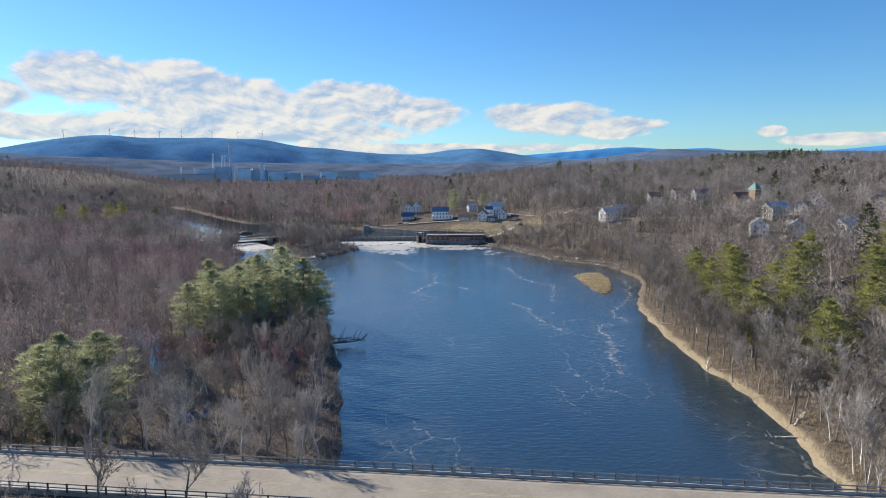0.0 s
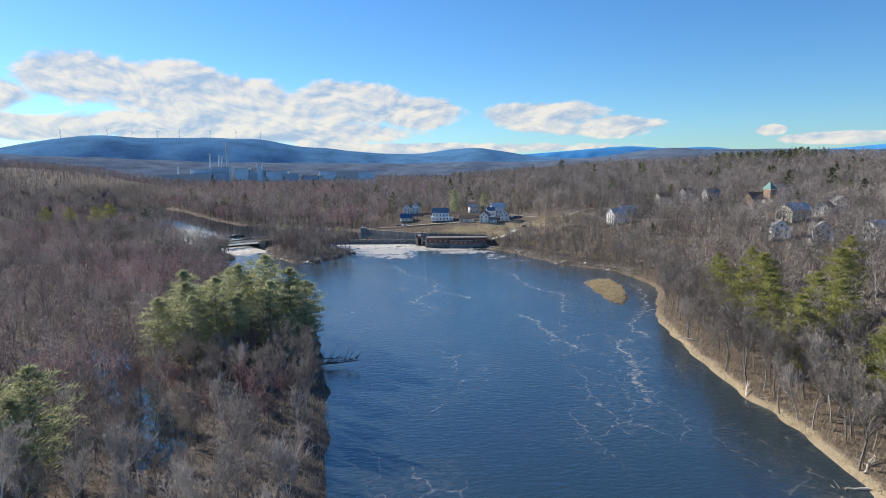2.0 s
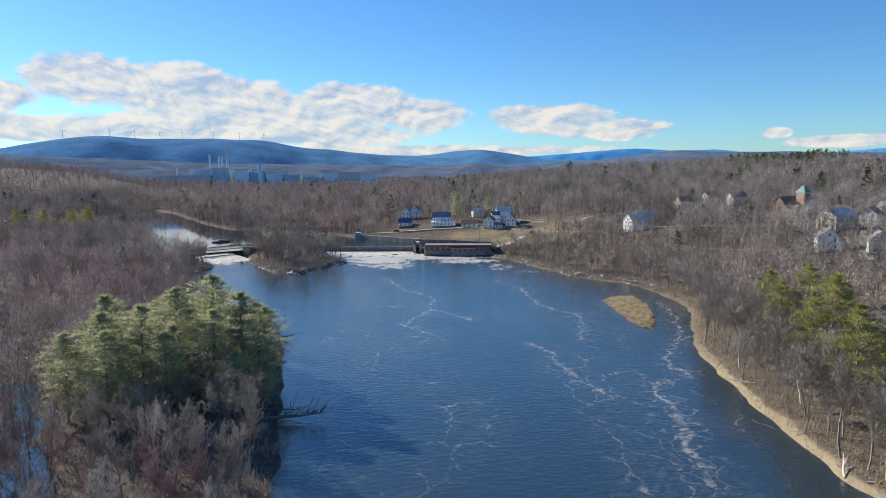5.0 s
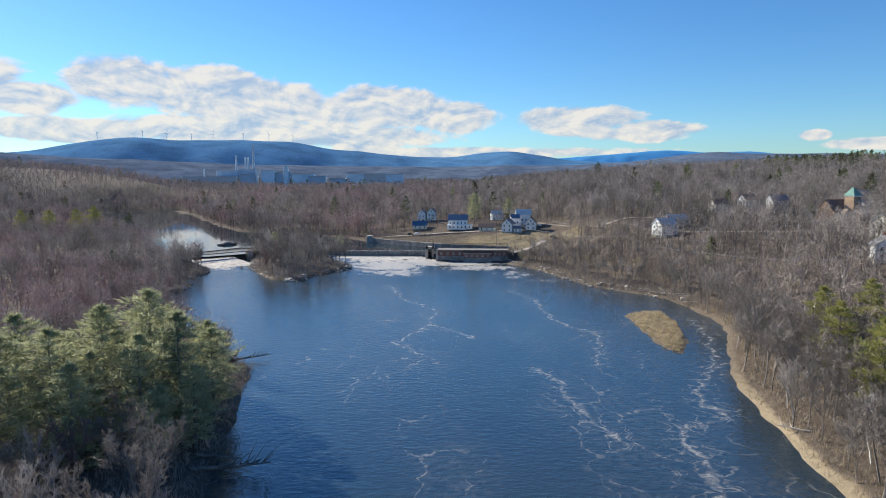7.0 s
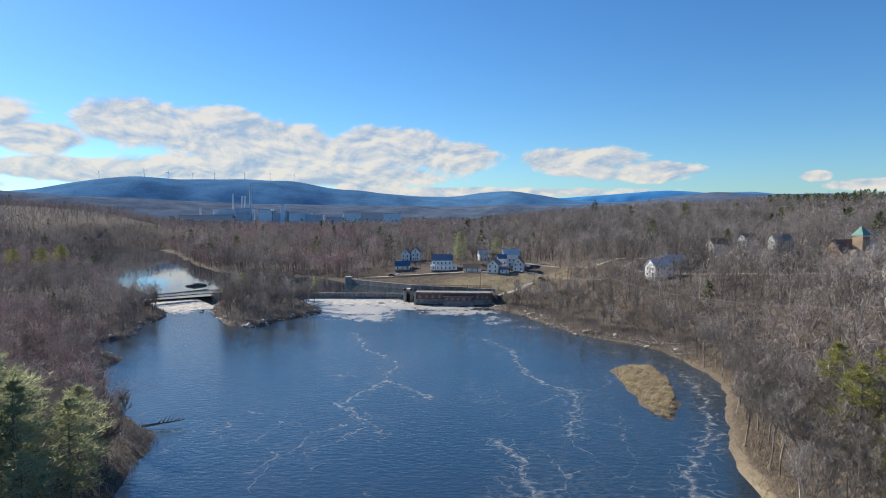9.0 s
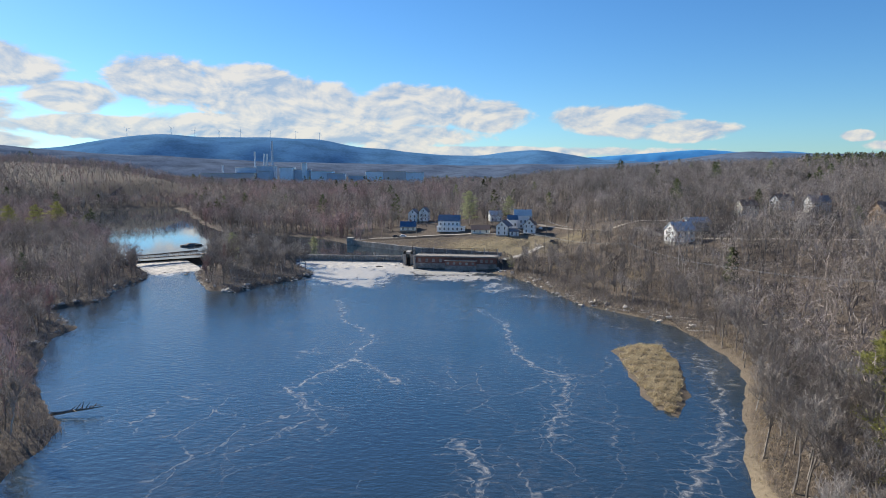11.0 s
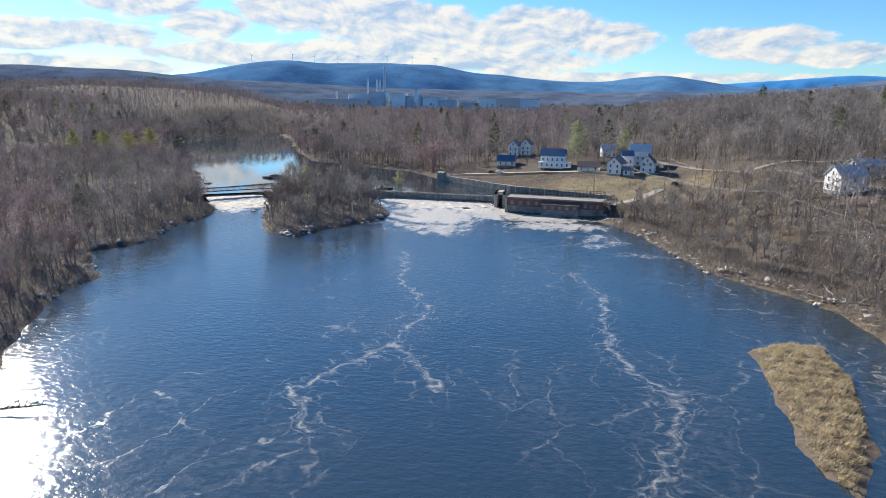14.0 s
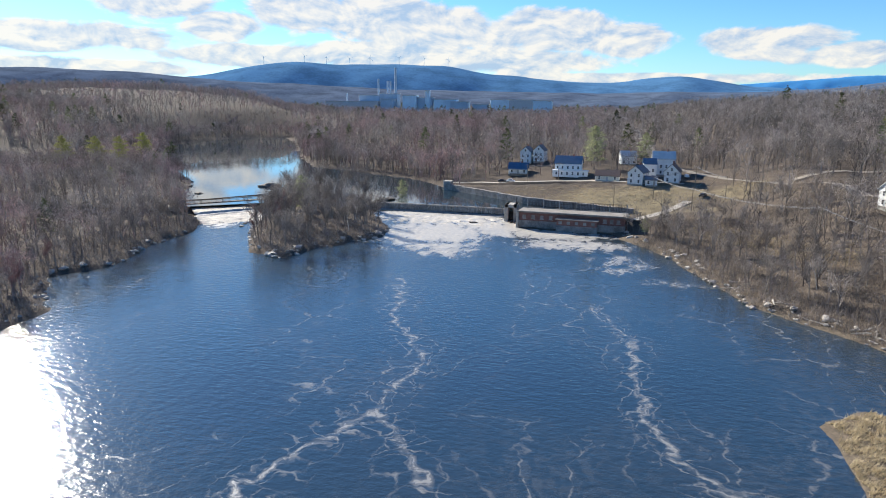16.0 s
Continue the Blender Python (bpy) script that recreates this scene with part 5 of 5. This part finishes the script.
def wire(a, b, sag, n=2):
    t = thing("power_line", Matrix.Translation(a), "thin grey overhead cables between poles", "cable")
    for k in range(n):
        off = Vector((0.5 * (k - (n - 1) / 2), 0, -0.35 * k))
        pts = [Vector(a).lerp(Vector(b), i / 16) + off - Vector((0, 0, sag * 4 * (i / 16) * (1 - i / 16))) - Vector(a) for i in range(17)]
        tube = []
        for p, q in zip(pts, pts[1:]):
            tube += [(p.x - 0.05, p.y, p.z), (p.x + 0.03, p.y, p.z - 0.05), (p.x + 0.03, p.y, p.z + 0.05)]
        tube += [(pts[-1].x - 0.05, pts[-1].y, pts[-1].z), (pts[-1].x + 0.03, pts[-1].y, pts[-1].z - 0.05), (pts[-1].x + 0.03, pts[-1].y, pts[-1].z + 0.05)]
        fs = [(3 * i + a, 3 * i + (a + 1) % 3, 3 * i + 3 + (a + 1) % 3, 3 * i + 3 + a) for i in range(16) for a in range(3)]
        mesh_object("strand", tube, fs, M_GALV, t)


POLES = [(52, 505, 10.5), (66, 486, 10), (97, 428, 11), (121, 365, 11), (-8, 548, 9.5), (8, 545, 9.5), (70, 520, 10), (80, 500, 10)]
for x, y, h in POLES:
    pole(x, y, h)
pole(36, 497, 10, 0, True)
stay = pole(74, 514, 9, 38, False)


def top(i):
    x, y, h = POLES[i]
    return (x, y, float(land(x, y)) + h - 0.9)


for i, j, s in ((0, 1, 0.8), (1, 2, 1.6), (2, 3, 1.6), (4, 5, 0.5), (0, 6, 0.6), (6, 7, 0.6)):
    wire(top(i), top(j), s)
wire(top(3), (150, 300, float(land(150, 300)) + 10), 1.6)


def car(x, y, turn, paint, label):
    t = thing("car", pose(x, y, float(land(x, y)) + 0.16, 0, 0, turn), label, "car", "parked cars")
    part("body", merge(box(4.4, 1.75, 0.65, (0, 0, 0.35), 0.15), box(2.4, 1.6, 0.6, (-0.2, 0, 0.98), 0.22)), paint, t)
    part("windscreen", box(1.9, 1.64, 0.36, (-0.2, 0, 1.06), 0.08), M_GLASS, t)
    for sx in (-1.35, 1.35):
        for sy in (-0.8, 0.8):
            wl = part("wheel", rod((sx, sy - 0.1, 0.32), (sx, sy + 0.1, 0.32), 0.32, sides=12), M_STEEL, t)
            part("rim", rod((sx, sy - 0.12, 0.32), (sx, sy + 0.12, 0.32), 0.18, sides=8), M_GALV, wl)


M_PAINT = material("dark_car_paint", (0.03, 0.035, 0.05), 0.3, vary=0.05, spec=0.5)
car(-22, 553, 15, M_PAINT, "dark parked car on the gravel lane")
car(-17, 551, 10, M_WHITE, "white parked car on the gravel lane")
car(72, 506, 60, M_PAINT, "dark parked car by the road")
car(68, 540, 95, M_WHITE, "white parked car beside the large house")


# ---- the mill far off ----
def build_mill():
    t = thing("paper_mill", Matrix.Translation((-560, 1930, 27)), "distant paper mill with tall stack and pale blocks", "factory")

    def blk(x, w, h, mat=M_MILL, y=0, d=30, name="block"):
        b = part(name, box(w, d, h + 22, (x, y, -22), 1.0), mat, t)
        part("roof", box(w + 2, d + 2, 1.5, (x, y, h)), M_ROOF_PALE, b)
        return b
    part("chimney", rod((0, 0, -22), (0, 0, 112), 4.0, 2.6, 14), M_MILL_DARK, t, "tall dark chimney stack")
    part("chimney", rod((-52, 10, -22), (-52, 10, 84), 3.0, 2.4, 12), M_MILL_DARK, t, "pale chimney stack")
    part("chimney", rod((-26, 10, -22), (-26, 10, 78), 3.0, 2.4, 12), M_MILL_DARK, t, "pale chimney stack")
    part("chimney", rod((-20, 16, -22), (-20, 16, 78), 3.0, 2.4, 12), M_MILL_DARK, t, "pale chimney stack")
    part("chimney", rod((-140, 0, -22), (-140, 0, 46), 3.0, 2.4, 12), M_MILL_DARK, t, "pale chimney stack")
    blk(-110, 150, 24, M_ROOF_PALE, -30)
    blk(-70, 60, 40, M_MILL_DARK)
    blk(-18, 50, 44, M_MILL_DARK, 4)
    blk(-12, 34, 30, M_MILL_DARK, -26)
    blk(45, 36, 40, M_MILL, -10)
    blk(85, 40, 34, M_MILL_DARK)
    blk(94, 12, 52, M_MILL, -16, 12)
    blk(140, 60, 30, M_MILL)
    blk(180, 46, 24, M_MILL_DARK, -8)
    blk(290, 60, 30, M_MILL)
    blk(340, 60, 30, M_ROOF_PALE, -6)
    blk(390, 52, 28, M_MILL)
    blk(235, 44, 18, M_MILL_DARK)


build_mill()


def turbine(az, dist, base, h):
    a = radians(az)
    t = thing("wind_turbine", Matrix.Translation((dist * math.sin(a), dist * math.cos(a), base)) @ Matrix.Rotation(-a, 4, "Z"), "white wind turbine on the mountain ridge", "wind turbine", "turbines on the ridge")
    part("tower", rod((0, 0, -20), (0, 0, h), 1.5, 1.0, 10), M_TRIM, t)
    part("nacelle", box(4, 9, 4, (0, 0, h - 1), 0.6), M_TRIM, t)
    for k in range(3):
        w = radians(90 + 120 * k + az * 37)
        part("blade", rod((0, -5, h + 1), (math.cos(w) * h * 0.5, -5, h + 1 + math.sin(w) * h * 0.5), 1.0, 0.3, 5), M_TRIM, t)


for az, el in ((-28.0, 2.85), (-24.9, 3.0), (-23.2, 2.9), (-21.4, 2.85), (-19.8, 2.9), (-17.5, 2.95), (-15.5, 2.9), (-13.6, 2.85)):
    turbine(az, 4290, 50 + 4290 * math.tan(radians(el)) - 6, 44)


# ---- rocks, driftwood and grass ----
M_WET = material("wet_dark_rock", (0.11, 0.095, 0.08), 0.8, vary=0.3, scale=0.8, bump=0.6)
def rock_mesh(seed, mat):
    bm = bmesh.new()
    bmesh.ops.create_icosphere(bm, subdivisions=2, radius=1.0)
    for v in bm.verts:
        v.co *= 0.78 + 0.5 * noise.noise(v.co * 1.3 + Vector((seed * 7.1, 0, 0)))
        v.co.z *= 0.62
    me = bpy.data.meshes.new("boulder")
    bm.to_mesh(me)
    bm.free()
    me.materials.append(mat)
    return me


ROCKS = [rock_mesh(k, M_ROCK) for k in range(6)]
WET = [rock_mesh(k + 9, M_WET) for k in range(3)]
rr = np.random.RandomState(77)


def boulders(boxes_, count, lo, hi, s0, s1, seed, group):
    r = np.random.RandomState(seed)
    made = 0
    for _ in range(6000):
        a = boxes_[r.randint(len(boxes_))]
        x, y = r.uniform(a[0], a[1]), r.uniform(a[2], a[3])
        d = float(dry(x, y))
        if not lo < d < hi:
            continue
        s = s0 + (s1 - s0) * r.uniform() ** 2.5
        ob = new("boulder", ROCKS[r.randint(6)])
        ob.matrix_world = Matrix.LocRotScale((x, y, max(float(land(x, y)), -0.2 if y < 488 else 2.8) + 0.12 * s), Euler((r.uniform(-0.3, 0.3), r.uniform(-0.3, 0.3), r.uniform(0, 6.28))), (s * r.uniform(0.8, 1.5), s, s * 0.9))
        tagged(ob, "rough grey boulder at the water's edge", "rock", group)
        made += 1
        if made >= count:
            return


boulders([(-105, -40, 388, 455)], 70, -0.6, 3.2, 0.5, 1.7, 5, "boulders round the island")
boulders([(40, 105, 340, 465)], 90, -0.4, 5.0, 0.4, 1.5, 6, "boulders on the bank")
boulders([(-120, -84, 300, 440)], 45, -0.4, 3.0, 0.4, 1.4, 7, "boulders on the left bank")
for x, y, s in ((-188, 518, 5.0), (-164, 495, 3.6), (-147, 532, 8.0), (-68, 503, 6.0), (-19, 471, 2.4), (-112, 448, 1.8), (-117, 441, 1.3), (-106, 442, 1.2), (-104, 436, 1.5)):
    ob = new("boulder", WET[int(abs(x)) % 3])
    ob.matrix_world = Matrix.LocRotScale((x, y, 3.0 if y > 490 else 0.1), Euler((0, 0, x)), (s, s * 0.7, s * 0.4))
    tagged(ob, "low dark rock standing out of the water", "rock", "rocks in the water")


def log_thing(x, y, length, r, turn, tilt, seed, mat=M_DRIFT, label="bleached driftwood trunk washed up on the bank", twigs=8, z=None):
    rng = np.random.RandomState(seed)
    t = thing("driftwood", pose(x, y, (float(land(x, y)) if z is None else z) + r * 0.7, 0, -tilt, turn), label, "driftwood", "driftwood on the banks")
    tri, p = [], np.zeros(3)
    for k in range(5):
        q = p + np.array((length / 5, rng.normal(0, length * 0.02), rng.normal(0, length * 0.01)))
        tri.append(prism(p, q, r * (1 - k * 0.16), r * (1 - (k + 1) * 0.16), 7))
        p = q
    triangles("trunk", np.concatenate(tri), mat, t)
    for _ in range(twigs):
        a = np.array((length * rng.uniform(0.35, 1.0), 0, 0))
        d = np.array((0.6, rng.normal(0, 0.8), abs(rng.normal(0, 0.6))))
        triangles("branch", prism(a, a + d * length * rng.uniform(0.1, 0.25), r * 0.3, r * 0.08, 4), mat, t)


log_thing(-31, 189, 13, 0.45, 4, 6, 1, M_BARK, "dark fallen tree reaching from the bank into the water", 26, 0.5)
log_thing(-33, 195, 10, 0.35, -8, 4, 2, M_BARK, "dark fallen tree reaching from the bank into the water", 10, 0.6)
log_thing(-46, 256, 9, 0.35, 20, 6, 22, M_BARK, "dark fallen tree reaching from the bank into the water", 12, 0.4)
log_thing(70.5, 161, 5, 0.22, 60, 30, 3)
log_thing(72, 158, 6, 0.2, -10, 3, 4)
log_thing(71, 122, 6, 0.22, 40, 14, 5)
log_thing(69, 118, 5, 0.25, 170, -4, 6)
log_thing(78, 206, 6, 0.2, 150, 3, 7)
for i in range(26):
    y = rr.uniform(330, 400)
    xx = np.arange(60, 115, 0.5)
    d = dry(xx, np.full(xx.shape, y))
    ok = np.nonzero((d > 0.6) & (d < 7))[0]
    if len(ok):
        x = xx[ok[rr.randint(len(ok))]]
        log_thing(float(x), float(y), rr.uniform(3, 8), rr.uniform(0.12, 0.26), rr.uniform(0, 360), rr.uniform(-3, 6), 50 + i, twigs=3)


def grass(name, poly, n, h, seed, mat, label):
    r = np.random.RandomState(seed)
    x0, x1 = min(p[0] for p in poly), max(p[0] for p in poly)
    y0, y1 = min(p[1] for p in poly), max(p[1] for p in poly)
    x, y = r.uniform(x0, x1, n * 3), r.uniform(y0, y1, n * 3)
    k = inside_depth(x, y, poly) + 0.8 * waves(x, y, 5, 9) > 0.4
    x, y = x[k][:n], y[k][:n]
    b = np.stack([x, y, land(x, y) - 0.1], 1)
    d = r.normal(0, 0.45, (len(x), 3)) + np.array((0.35, -0.25, 0.8))
    hh = h * (0.6 + 0.5 * np.clip(waves(x, y, 4, 10), -0.8, 1))[:, None] * r.uniform(0.5, 1.2, (len(x), 1))
    ob = triangles(name, strokes(b, b + d * hh, np.full(len(x), 0.13), r), mat)
    tagged(ob, label, "grass", kind="stuff")


grass("grass_island", GRASS_ISLE, 26000, 0.9, 15, M_GRASS, "matted pale straw-coloured grass on the islet")
grass("grass_bank", [(62, 80), (70, 120), (70, 160), (73, 212), (78, 240), (92, 275), (99, 292), (101, 313), (97, 345), (104, 345), (106, 290), (84, 240), (79, 190), (78, 130), (74, 80)], 30000, 0.55, 16, M_GRASS, "pale dry grass along the bank")
grass("grass_slope", [(60, 462), (74, 440), (84, 420), (92, 405), (104, 400), (104, 420), (90, 445), (72, 470)], 14000, 0.7, 17, M_GRASS, "tawny grass on the slope below the road")
grass("grass_canal", [(-20, 530), (10, 512), (40, 500), (60, 505), (56, 522), (20, 533), (-10, 540)], 15000, 0.6, 19, M_GRASS, "tawny grass on the slope above the canal")
